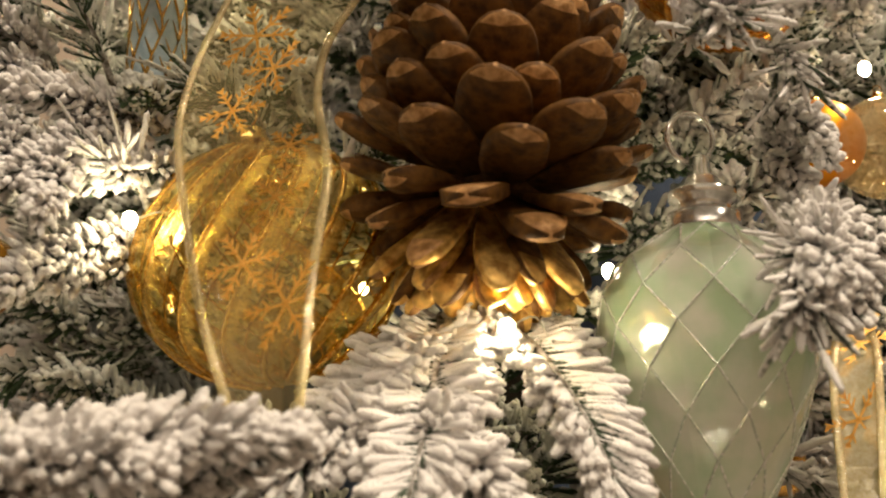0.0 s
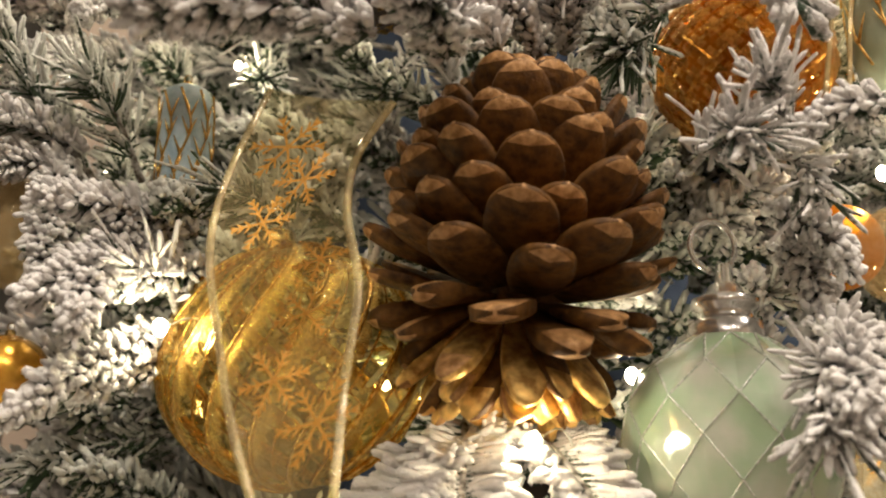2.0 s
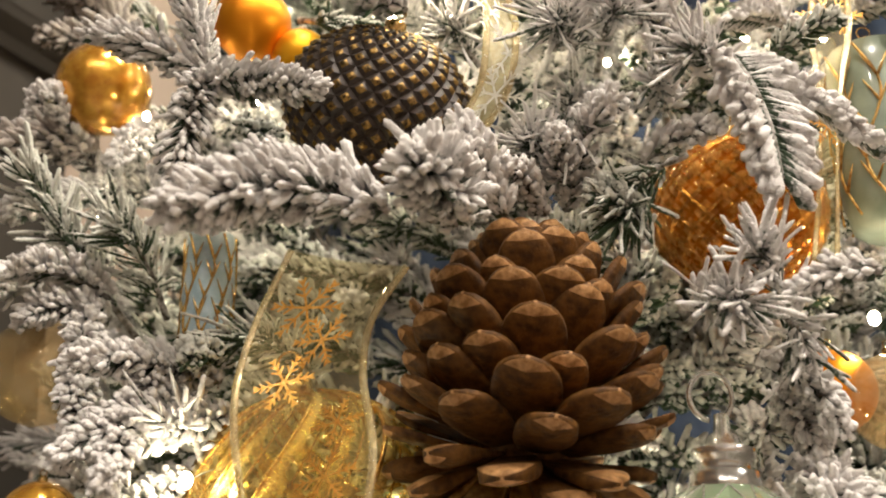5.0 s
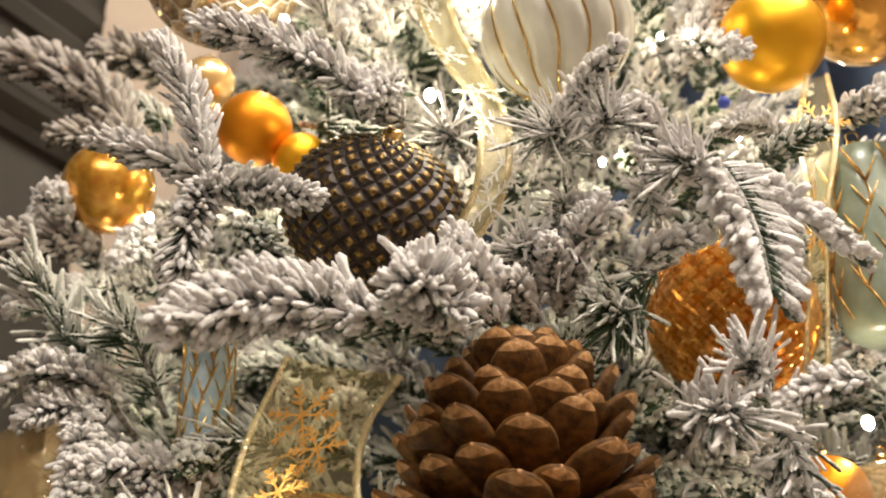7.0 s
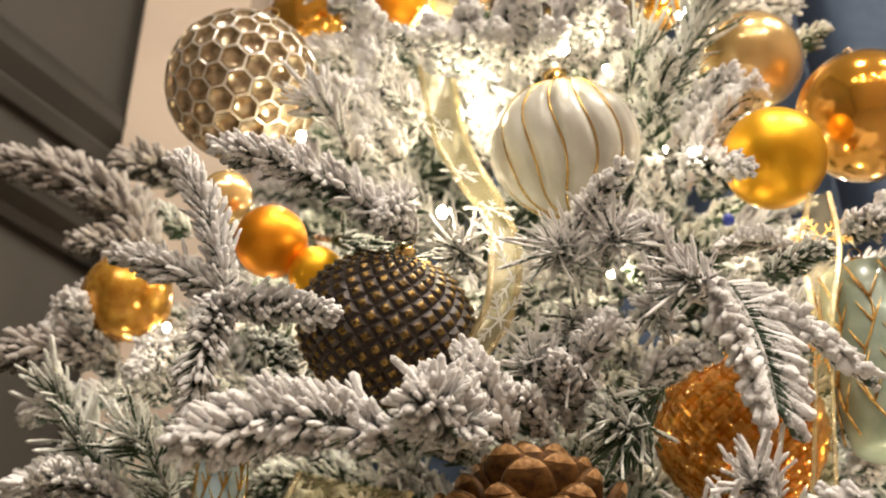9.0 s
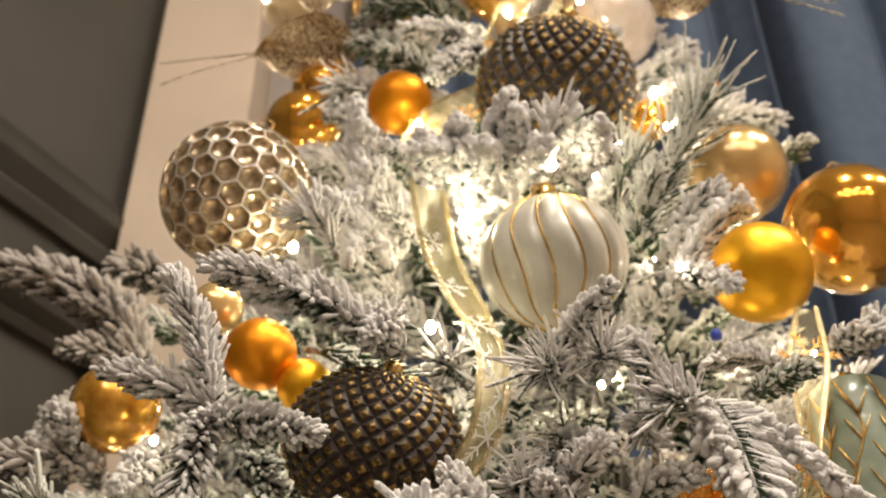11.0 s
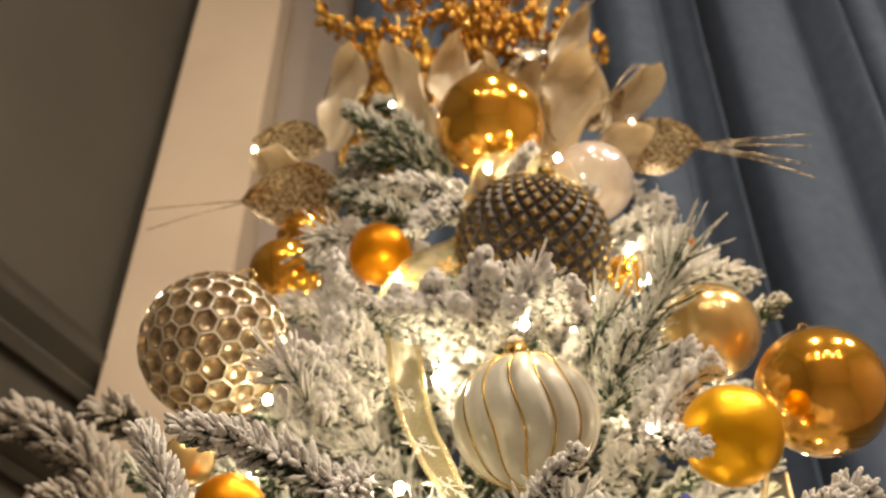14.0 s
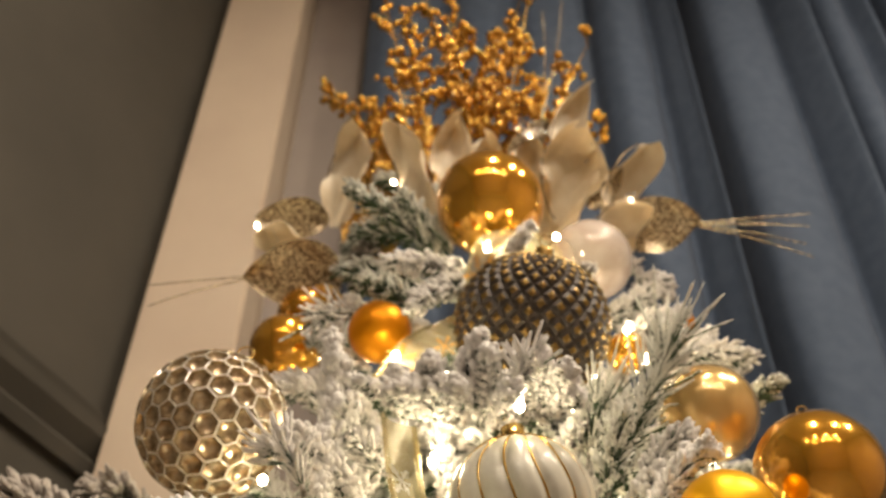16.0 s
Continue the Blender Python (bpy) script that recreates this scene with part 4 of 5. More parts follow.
def mint_drop(where, r, height):
    """A drop of mint glass in quilted diamonds, with a stepped silver cap and clear hook."""
    ob = thing("drop_bauble", where, "pale mint pearl glass drop bauble quilted in diamonds", "bauble", turn=pose(0, 0, 0, 0, 3, 8))

    def prof(v):
        z = height * (0.30 - v) * (0.86 if v < 0.3 else 1.0)
        if v < 0.3:
            q = math.sqrt(max(0.0, 1 - ((0.3 - v) / 0.318) ** 2)) ** 0.9
        else:
            u = (v - 0.3) / 0.7
            q = (1 - u ** 1.55) * 0.97 + 0.03
        return r * max(q, 0.03), z
    around, rows = 10, 9
    step = 2 * math.pi / around
    verts, faces, edges = [], [], []
    for i in range(rows + 1):
        rr, z = prof(i / rows)
        for j in range(around):
            a = (j + 0.5 * (i % 2)) * step
            verts.append(Vector((rr * math.cos(a), rr * math.sin(a), z)))
    for i in range(1, rows):
        for j in range(around):
            w, e = i * around + j, i * around + (j + 1) % around
            north = (i - 1) * around + ((j + 1) % around if i % 2 == 1 else j)
            south = (i + 1) * around + ((j + 1) % around if i % 2 == 1 else j)
            c = (verts[w] + verts[e] + verts[north] + verts[south]) / 4
            s = len(verts)
            n = Vector((c.x, c.y, 0)).normalized()
            verts.append(c + n * r * 0.004)
            for p, q in ((w, south), (south, e), (e, north), (north, w)):
                faces.append((p, q, s))
            edges += [(w, south), (south, e)]
            if i == 1:
                edges += [(e, north), (north, w)]
    for j in range(around):
        k = (j + 1) % around
        faces.append((j, around + j, k))
        faces.append((rows * around + j, rows * around + k, (rows - 1) * around + k))
    faces.append(tuple(range(around)))
    part("body", from_arrays("body", verts, faces, False), MINT, ob)
    sv, sf = [], []
    for p, q in edges:
        line = [verts[p], verts[q]]
        d = (line[1] - line[0]).normalized()
        sd = d.cross(Vector((0.2, 0.3, 0.9))).normalized()
        u = sd.cross(d)
        s = len(sv)
        for pt in line:
            for k in range(4):
                a = k * math.pi / 2
                sv.append(pt + sd * (0.00055 * math.cos(a)) + u * (0.00055 * math.sin(a)))
        for k in range(4):
            l = (k + 1) % 4
            sf.append((s + k, s + l, s + 4 + l, s + 4 + k))
    part("seams", from_arrays("seams", sv, sf), MINT_SEAM, ob, "glittering pale seams between the diamonds")
    top = height * 0.26
    k = r / 0.043
    part("cap", lathe("cap", [(0.0135 * k, -0.004), (0.0135 * k, 0.002), (0.0105 * k, 0.003), (0.0100 * k, 0.0065), (0.0125 * k, 0.008), (0.0125 * k, 0.011), (0.0075 * k, 0.013), (0.006 * k, 0.0165), (0.0035 * k, 0.018), (0.0030 * k, 0.025), (0, 0.026)], 32, lambda a, q: 1 + (0.03 * math.cos(32 * a) if q < 0.15 else 0)), CAP_SILVER, ob, "stepped silver cap", m=Matrix.Translation((0, 0, top + 0.004)) @ Matrix.Diagonal((1.08, 1.08, 1.12, 1)))
    hook = [Vector((-0.0085 + 0.0100 * math.cos(b), 0, 0.040 + 0.0110 * math.sin(b))) for b in np.linspace(-0.9, 4.6, 22)]
    part("hook", tube("hook", hook, 0.0013, 8), CAP_SILVER, ob, "shiny clear hanging hook", m=Matrix.Translation((0.004, 0, top)))


mint_drop((0.1081, 0.4150, 1.3684), 0.0445, 0.150)


def swirl_ball(where, r):
    ob = thing("bauble", where, "clear amber glass bauble with gold-glittered swirling ribs", "bauble", turn=pose(0, 0, 0, 6, -10, 0))
    seg = 168

    def pleat(a, k):
        return math.sin(14 * (a - 2.3 * k))
    body = lathe("body", ball_profile(r, 44, 0.93), seg, lambda a, k: 1 + 0.065 * abs(pleat(a, k)) ** 0.7 * math.sin(math.pi * k))
    body.materials.append(AMBER_GLASS)
    body.materials.append(GOLD_BAND)
    body.polygons.foreach_set("material_index", [1 if pleat(2 * math.pi * ((i % seg) + 0.5) / seg, (i // seg + 0.5) / 44) > 0.55 else 0 for i in range(len(body.polygons))])
    part("body", body, None, ob)
    for j in range(14):
        line = []
        for i in range(3, 38):
            k = i / 40
            b = math.pi * k
            a = (0.62 + 2 * math.pi * j) / 14 + 2.3 * k
            q = r * (1 + 0.036 * math.sin(b)) * math.sin(b)
            line.append(Vector((q * math.cos(a), q * math.sin(a), -r * 0.94 * math.cos(b))))
        part("glitter_rib", tube("glitter_rib", line, 0.0013, 5), GOLD_GLITTER, ob)
        part("glitter_rib", tube("glitter_rib", [Matrix.Rotation(math.pi / 14, 3, "Z") @ p * 0.965 for p in line], 0.0006, 5), GOLD_GLITTER, ob)
    cap(ob, r * 0.93, r * 0.15)


swirl_ball((-0.0742, 0.4550, 1.4077), 0.0585)


def melon_ball(where, r):
    ob = thing("bauble", where, "cream pearl bauble with soft lobes and wavy gold lines", "bauble", turn=pose(0, 0, 0, 22, -6, 0))
    lobes = 14
    sq = 0.92

    def shape(a, k):
        return 1 - 0.07 * abs(math.cos(lobes / 2 * (a + 0.08 * math.sin(10 * k + 0.8)))) ** 6 * math.sin(math.pi * k)
    part("body", lathe("body", ball_profile(r, 32, sq), 168, shape), CREAM_PEARL, ob)
    for j in range(lobes):
        line = []
        for i in range(2, 31):
            k = i / 32
            a = 2 * math.pi * j / lobes - 0.08 * math.sin(10 * k + 0.8)
            b = math.pi * k
            q = r * shape(a, k) * math.sin(b) + 0.0002
            line.append(Vector((q * math.cos(a), q * math.sin(a), -r * sq * math.cos(b))))
        part("gold_line", tube("gold_line", line, 0.00085, 5), GOLD_TRIM, ob)
    cap(ob, r * sq, r * 0.16)


melon_ball((0.0608, 0.4400, 1.7234), 0.0449)


def honeycomb_ball(where, r):
    """Hexagon cells pressed into a ball, with raised rims."""
    ob = thing("bauble", where, "smoky champagne glass bauble pressed with honeycomb cells", "bauble", turn=pose(0, 0, 0, 0, 12, 0))
    src = bmesh.new()
    bmesh.ops.create_icosphere(src, subdivisions=3, radius=1.0)
    src.verts.ensure_lookup_table()
    verts, faces, centre = [], [], {}
    for f in src.faces:
        centre[f.index] = len(verts)
        verts.append(f.calc_center_median().normalized() * r)
    for v in src.verts:
        n = v.co.normalized()
        x = n.orthogonal().normalized()
        y = n.cross(x)
        near = sorted(v.link_faces, key=lambda f: math.atan2(f.calc_center_median().dot(y), f.calc_center_median().dot(x)))
        rim = [centre[f.index] for f in near]
        mid = n * r
        s = len(verts)
        c = len(rim)
        verts += [mid.lerp(verts[q], 0.90) * 1.006 for q in rim]
        verts += [mid.lerp(verts[q], 0.82) * 0.955 for q in rim]
        verts += [mid.lerp(verts[q], 0.45) * 0.915 for q in rim]
        verts.append(mid * 0.90)
        for k in range(c):
            l = (k + 1) % c
            faces.append((rim[k], rim[l], s + l, s + k))
            faces.append((s + k, s + l, s + c + l, s + c + k))
            faces.append((s + c + k, s + c + l, s + 2 * c + l, s + 2 * c + k))
            faces.append((s + 2 * c + k, s + 2 * c + l, s + 3 * c))
    src.free()
    body = from_arrays("body", verts, faces, True)
    body.polygons.foreach_set("use_smooth", [i % 4 > 1 for i in range(len(faces))])
    body.polygons.foreach_set("material_index", [1 if i % 4 == 0 else 0 for i in range(len(faces))])
    part("body", body, (HONEY_GLASS, HONEY_RIM_GLINT), ob)
    cap(ob, r * 0.98, r * 0.16)


honeycomb_ball((-0.1494, 0.4900, 1.8161), 0.0526)


def cut_ball(where, r, squash):
    ob = thing("bauble", where, "amber cut-glass bauble faceted in diamonds", "bauble", turn=pose(0, 0, 0, 10, 5, 0))

    def prof(v):
        b = math.pi * (0.03 + 0.94 * v)
        return r * math.sin(b), -r * squash * math.cos(b)
    part("body", lattice(16, 16, prof, r, 0.85, (AMBER_CUT, AMBER_CUT), "body", r * 0.08), None, ob)
    sv, sf = [], []
    step = 2 * math.pi / 16
    for i in range(1, 15):
        for j in range(16):
            a = (j + 0.5 * (i % 2)) * step
            for s in (-1, 1):
                ends = []
                for v, b in ((i / 16, a), ((i + 1) / 16, a + s * step / 2)):
                    q, z = prof(v)
                    ends.append(Vector((q * 1.012 * math.cos(b), q * 1.012 * math.sin(b), z * 1.012)))
                d = (ends[1] - ends[0]).normalized()
                sd = d.cross(ends[0].normalized()).normalized()
                up = sd.cross(d)
                n = len(sv)
                for p in ends:
                    for k in range(4):
                        sv.append(p + sd * (0.0012 * math.cos(k * math.pi / 2)) + up * (0.0012 * math.sin(k * math.pi / 2)))
                for k in range(4):
                    l = (k + 1) % 4
                    sf.append((n + k, n + l, n + 4 + l, n + 4 + k))
    part("cut_lattice", from_arrays("cut_lattice", sv, sf, False), GOLD_TRIM, ob, "golden cut lines")
    # inner ball whose mottle paints in the sparkle of cut glass
    part("sparkle_lining", lathe("sparkle_lining", ball_profile(r * 0.9, 20, squash), 32), AMBER_MOTTLE, ob)
    cap(ob, r * squash, r * 0.16)


cut_ball((0.1436, 0.4600, 1.5524), 0.0429, 0.95)

ball((0.1827, 0.4400, 1.7123), 0.0302, GOLD_MATT, "matt golden-yellow bauble among flocked branches")
ball((0.2575, 0.4750, 1.7664), 0.0429, GOLD_SHINY, "large polished copper-gold bauble at the tree's edge")
ball((0.2039, 0.5100, 1.8411), 0.0360, GOLD_PALE, "polished champagne-gold bauble on the upper tree")
ball((0.0507, 0.5400, 2.0981), 0.0499, GOLD_SHINY, "polished gold bauble under the cream flowers")
ball((0.1418, 0.5700, 2.0545), 0.0380, PEARL_GLASS, "shiny pearl-white glass bauble below the cream flowers")
ball((-0.0412, 0.5300, 1.9354), 0.0255, ORANGE_MATT, "matt orange bauble beside a gold ribbon")
ball((-0.1306, 0.6000, 1.9743), 0.0323, GOLD_SHINY, "polished amber-gold bauble in the tree's shadow")
ball((-0.1188, 0.6200, 2.0316), 0.0290, GOLD_SHINY, "polished amber-gold bauble under a glittered leaf")
ball((0.1631, 0.5700, 1.9467), 0.0180, GOLD_SHINY, "small copper-gold bauble among lit branches")
ball((0.2205, 0.6000, 2.0039), 0.0131, ORANGE_MATT, "small orange bauble at the tree's far side")
ball((-0.1129, 0.4500, 1.6698), 0.0214, ORANGE_MATT, "matt orange bauble beneath a flocked sprig")
ball((-0.0861, 0.4550, 1.6505), 0.0163, GOLD_MATT, "matt golden bauble behind the studded bauble")
ball((-0.1479, 0.4700, 1.7137), 0.0169, GOLD_PALE, "shiny champagne bauble deep among branches")
ball((-0.2151, 0.5100, 1.6660), 0.0287, AMBER_MOTTLE, "glossy amber bauble at the tree's flank, mottled light in its colour")
ball((-0.1981, 0.4400, 1.4022), 0.0190, AMBER_MOTTLE, "amber bauble with gold glitter below a flocked bough")
ball((-0.2302, 0.5000, 1.4882), 0.0291, CHAMPAGNE_GLASS, "clear champagne glass bauble with bright reflections")
ball((0.1755, 0.4500, 1.4559), 0.0200, ORANGE_MATT, "matt orange bauble behind the star-shaped tuft")
ball((0.1959, 0.4300, 1.4462), 0.0225, CHAMPAGNE_GLASS, "clear champagne glass bauble beside an orange one")
ball((0.0783, 0.4300, 1.3020), 0.0163, AMBER_CUT, "amber glass bauble beneath the mint drop")
ball((0.1454, 0.4600, 1.3123), 0.0122, GOLD_SHINY, "copper-gold bauble behind the mint drop")


def tall_ornament(where, r, height, material, label, trim):
    """A barrel-shaped ornament with raised leaf sprays."""
    ob = thing("barrel_ornament", where, label, "ornament")
    prof = [(r * q, height * (z - 0.5)) for q, z in ((0.02, 0), (0.6, 0.01), (0.85, 0.05), (0.97, 0.2), (1, 0.5), (0.97, 0.8), (0.85, 0.95), (0.5, 0.99), (0.02, 1))]
    part("body", lathe("body", prof, 40), material, ob)
    for j in range(9):
        a = 2 * math.pi * j / 9
        pts = []
        for z in np.linspace(-0.42, 0.42, 14):
            b = a + 0.25 * math.sin(z * 9)
            pts.append(Vector((r * 1.005 * math.cos(b), r * 1.005 * math.sin(b), z * height)))
        part("vine", tube("vine", pts, 0.0007, 5), trim, ob)
        for k in range(2, 12, 2):
            p = pts[k]
            for s in (-1, 1):
                b = math.atan2(p.y, p.x) + s * 0.26
                q = Vector((r * 1.005 * math.cos(b), r * 1.005 * math.sin(b), p.z + 0.12 * height))
                mid = (p + q) / 2
                mid = Vector((mid.x, mid.y, 0)).normalized() * r * 1.005 + Vector((0, 0, mid.z))
                part("leaf", tube("leaf", [p, mid, q], 0.0010, 4, 0.0003), trim, ob)
    cap(ob, height * 0.5, r * 0.2)


tall_ornament((0.2208, 0.4500, 1.5886), 0.0255, 0.1108, GREEN_DRUM, "pale green glass ornament with raised coppery leaf sprays", CONE_GOLD)
tall_ornament((-0.1413, 0.5000, 1.5273), 0.0144, 0.0815, BLUE_LACE, "pale blue enamel ornament with gold scrollwork", GOLD_TRIM)


# ---- ribbons ----
def ribbon(left, right, label, prints=0, seed=1, gauze=ORGANZA, ink=RIBBON_PRINT):
    """A sheer ribbon between two wired edges."""
    ob = tagged(new("ribbon"), label, "ribbon")
    ob.location = left[0]
    o = Vector(left[0])
    n = 36
    a, b = spline(left, n), spline(right, n)
    across = 8
    verts, faces = [], []
    for i in range(n + 1):
        side = (b[i] - a[i])
        d = (a[min(i + 1, n)] - a[max(i - 1, 0)])
        nor = side.cross(d).normalized() if side.length > 1e-6 and d.length > 1e-6 else Vector((0, 1, 0))
        for j in range(across + 1):
            u = j / across
            verts.append(a[i].lerp(b[i], u) - o + nor * (0.0022 * math.sin(math.pi * u) + 0.0008 * math.sin(i * 0.9 + 5 * u)))
    for i in range(n):
        for j in range(across):
            s = i * (across + 1) + j
            faces.append((s, s + 1, s + across + 2, s + across + 1))
    me = from_arrays("gauze", verts, faces)
    part("gauze", me, gauze, ob, "sheer gold organza")
    for edge, other in ((a, b), (b, a)):
        sv, sf = [], []
        for i in range(n + 1):
            side = other[i] - edge[i]
            wide = min(0.0036, 0.22 * side.length)
            d = (edge[min(i + 1, n)] - edge[max(i - 1, 0)]).normalized()
            side = (side - d * side.dot(d)).normalized()
            nor = side.cross(d)
            for k in range(8):
                c = 2 * math.pi * k / 8
                sv.append(edge[i] - o + side * (wide * (0.35 + 0.5 * math.cos(c))) + nor * (0.0007 * math.sin(c)))
        for i in range(n):
            for k in range(8):
                m = (k + 1) % 8
                sf.append((i * 8 + k, i * 8 + m, (i + 1) * 8 + m, (i + 1) * 8 + k))
        part("satin_edge", from_arrays("satin_edge", sv, sf), RIBBON_WIRE, ob, "shiny woven satin edge")
    rng = random.Random(seed)
    for k in range(prints):
        i = int((k + 0.5) / prints * (n - 6)) + 3
        j = rng.randint(2, across - 2)
        c = verts[i * (across + 1) + j]
        tx = (verts[i * (across + 1) + j + 1] - verts[i * (across + 1) + j - 1]).normalized()
        ty = (verts[(i + 1) * (across + 1) + j] - verts[(i - 1) * (across + 1) + j]).normalized()
        nn = tx.cross(ty).normalized()
        if nn.y > 0:
            nn = -nn
        size = rng.uniform(0.011, 0.018)
        sv, sf = [], []

        def stroke(p, q, w):
            d = (q - p).normalized()
            sd = d.cross(nn).normalized() * w
            s = len(sv)
            sv.extend([p - sd, p + sd, q + sd * 0.6, q - sd * 0.6])
            sf.append((s, s + 1, s + 2, s + 3))
        for h in range(6):
            t = h * math.pi / 3 + rng.uniform(-0.1, 0.1)
            d = tx * math.cos(t) + ty * math.sin(t)
            e = ty * math.cos(t) - tx * math.sin(t)
            base = c + nn * 0.0008
            stroke(base, base + d * size, 0.00062)
            for f in (0.4, 0.62, 0.82):
                for s in (-1, 1):
                    stroke(base + d * size * f, base + d * size * (f + 0.2) + e * (s * size * 0.28 * (1.2 - f)), 0.0006)
        part("snowflake_print", from_arrays("snowflake_print", sv, sf), ink, ob, "printed snowflake")


ribbon([(-0.0785, 0.3900, 1.5137), (-0.0936, 0.3850, 1.4744), (-0.0978, 0.3750, 1.4400), (-0.0897, 0.3600, 1.4001), (-0.0802, 0.3450, 1.3645), (-0.0690, 0.3350, 1.3332)],
       [(-0.0239, 0.3700, 1.4965), (-0.0387, 0.3750, 1.4755), (-0.0419, 0.3700, 1.4513), (-0.0357, 0.3450, 1.4148), (-0.0400, 0.3400, 1.3777), (-0.0429, 0.3250, 1.3246)],
       "sheer gold organza ribbon printed with snowflakes, looped down", 7, 3)
ribbon([(-0.0280, 0.4500, 1.7970), (-0.0180, 0.4300, 1.7280), (-0.0020, 0.4100, 1.6790), (0.0110, 0.3900, 1.6450), (0.0120, 0.3800, 1.6130), (0.0070, 0.3850, 1.5880), (-0.0100, 0.4000, 1.5690)],
       [(-0.0040, 0.4400, 1.7780), (0.0040, 0.4200, 1.7160), (0.0170, 0.4000, 1.6720), (0.0270, 0.3850, 1.6350), (0.0280, 0.3780, 1.6080), (0.0220, 0.3800, 1.5820), (0.0060, 0.3950, 1.5640)],
       "sheer pale gold organza ribbon falling in a twist", 6, 4, PALE_ORGANZA, WHITE_PRINT)
ribbon([(0.0171, 0.5200, 1.9435), (-0.0191, 0.5000, 1.9029), (-0.0415, 0.4900, 1.8560)], [(0.0327, 0.5100, 1.9114), (0.0053, 0.4900, 1.8728), (-0.0260, 0.4800, 1.8442)], "sheer gold organza ribbon lit from behind", 2, 5, PALE_ORGANZA)
ribbon([(0.0171, 0.5200, 1.9375), (0.0262, 0.5100, 1.9714), (0.0404, 0.5000, 2.0139), (0.0802, 0.5200, 2.0413), (0.1120, 0.5500, 2.0505)], [(0.0353, 0.5200, 1.9557), (0.0444, 0.5000, 1.9682), (0.0536, 0.4900, 1.9840), (0.0783, 0.5100, 2.0071), (0.1133, 0.5400, 2.0062)], "sheer gold organza ribbon bow under the top bauble", 2, 6, PALE_ORGANZA)
ribbon([(0.1945, 0.4300, 1.6823), (0.1799, 0.4200, 1.6405), (0.1708, 0.4000, 1.5785), (0.1513, 0.3900, 1.4922)], [(0.2071, 0.4300, 1.6820), (0.2023, 0.4200, 1.6399), (0.1804, 0.4000, 1.5783), (0.1637, 0.3900, 1.4920)], "sheer gold organza ribbon hanging beside the green ornament", 2, 7)
ribbon([(0.1699, 0.4400, 1.3746), (0.1566, 0.4200, 1.3438), (0.1480, 0.4000, 1.2957)], [(0.1840, 0.4400, 1.3718), (0.1782, 0.4200, 1.3523), (0.1648, 0.4000, 1.2952)], "sheer yellow-gold organza ribbon below the mint drop", 2, 9, PALE_ORGANZA)


# ---- crown: petals, glittered leaves and golden berry sprays ----
def leaf_mesh(name, long, wide, cup, ruffle, seed, broad=False):
    rng = random.Random(seed)
    nu, nv = 14, 8
    ph = rng.uniform(0, 6)
    verts, faces = [], []
    for side in (0, 1):
        for i in range(nu + 1):
            u = i / nu
            w = wide * math.sin(math.pi * min(1, u ** 0.8 * 0.98 + 0.02)) ** 0.75
            if broad:
                w = 1.4 * wide * (0.2 + 0.8 * u ** 0.7) * max(0.0, 1 - u ** 3.2) ** 0.8
            for j in range(nv + 1):
                v = 2 * j / nv - 1
                z = cup * (v * v) * wide + 0.25 * long * u * u * cup + ruffle * wide * math.sin(u * 9 + v * 4 + ph) * abs(v)
                verts.append((long * u, w * v, z + side * 0.0006))
    m = (nu + 1) * (nv + 1)
    for i in range(nu):
        for j in range(nv):
            s = i * (nv + 1) + j
            faces.append((s, s + 1, s + nv + 2, s + nv + 1))
            faces.append((m + s, m + s + nv + 1, m + s + nv + 2, m + s + 1))
    return from_arrays(name, verts, faces)


def aim(p, q, spin=0):
    """A pose at p whose x axis points to q."""
    d = (Vector(q) - Vector(p)).normalized()
    return Matrix.Translation(p) @ d.to_track_quat("X", "Z").to_matrix().to_4x4() @ pose(0, 0, 0, spin, 0, 0)


def face(p, q, spin=0):
    """A pose at p whose x axis points to q and whose broad side faces the camera, turned by spin."""
    d = (Vector(q) - Vector(p)).normalized()
    out = Vector((0, -0.8, -0.6))
    out = (out - d * out.dot(d)).normalized()
    return Matrix.Translation(p) @ Matrix((d, out.cross(d), out)).transposed().to_4x4() @ pose(0, 0, 0, spin, 0, 0)


def flower(name, label, pieces):
    """A silk flower from petals: (foot, tip, half width, spin)."""
    ob = thing(name, pieces[0][0], label, "artificial flower")
    inv = ob.matrix_basis.inverted()
    for k, (p, q, w, spin) in enumerate(pieces):
        long = (Vector(q) - Vector(p)).length
        part("petal", leaf_mesh("petal", long, w, 0.5, 0.45, k + 3, True), PETAL, ob, m=inv @ face(p, q, 1.3 * (spin - 85)))
        rimline = []
        for i in range(15):
            u = i / 14
            rimline.append(Vector((long * u, 1.4 * w * (0.2 + 0.8 * u ** 0.7) * max(0.0, 1 - u ** 3.2) ** 0.8, 0.35 * w + 0.0875 * long * u * u)))
        part("glitter_edge", tube("glitter_edge", rimline, 0.0009, 5), PALE_GLITTER, ob, m=inv @ face(p, q, 1.3 * (spin - 85)))


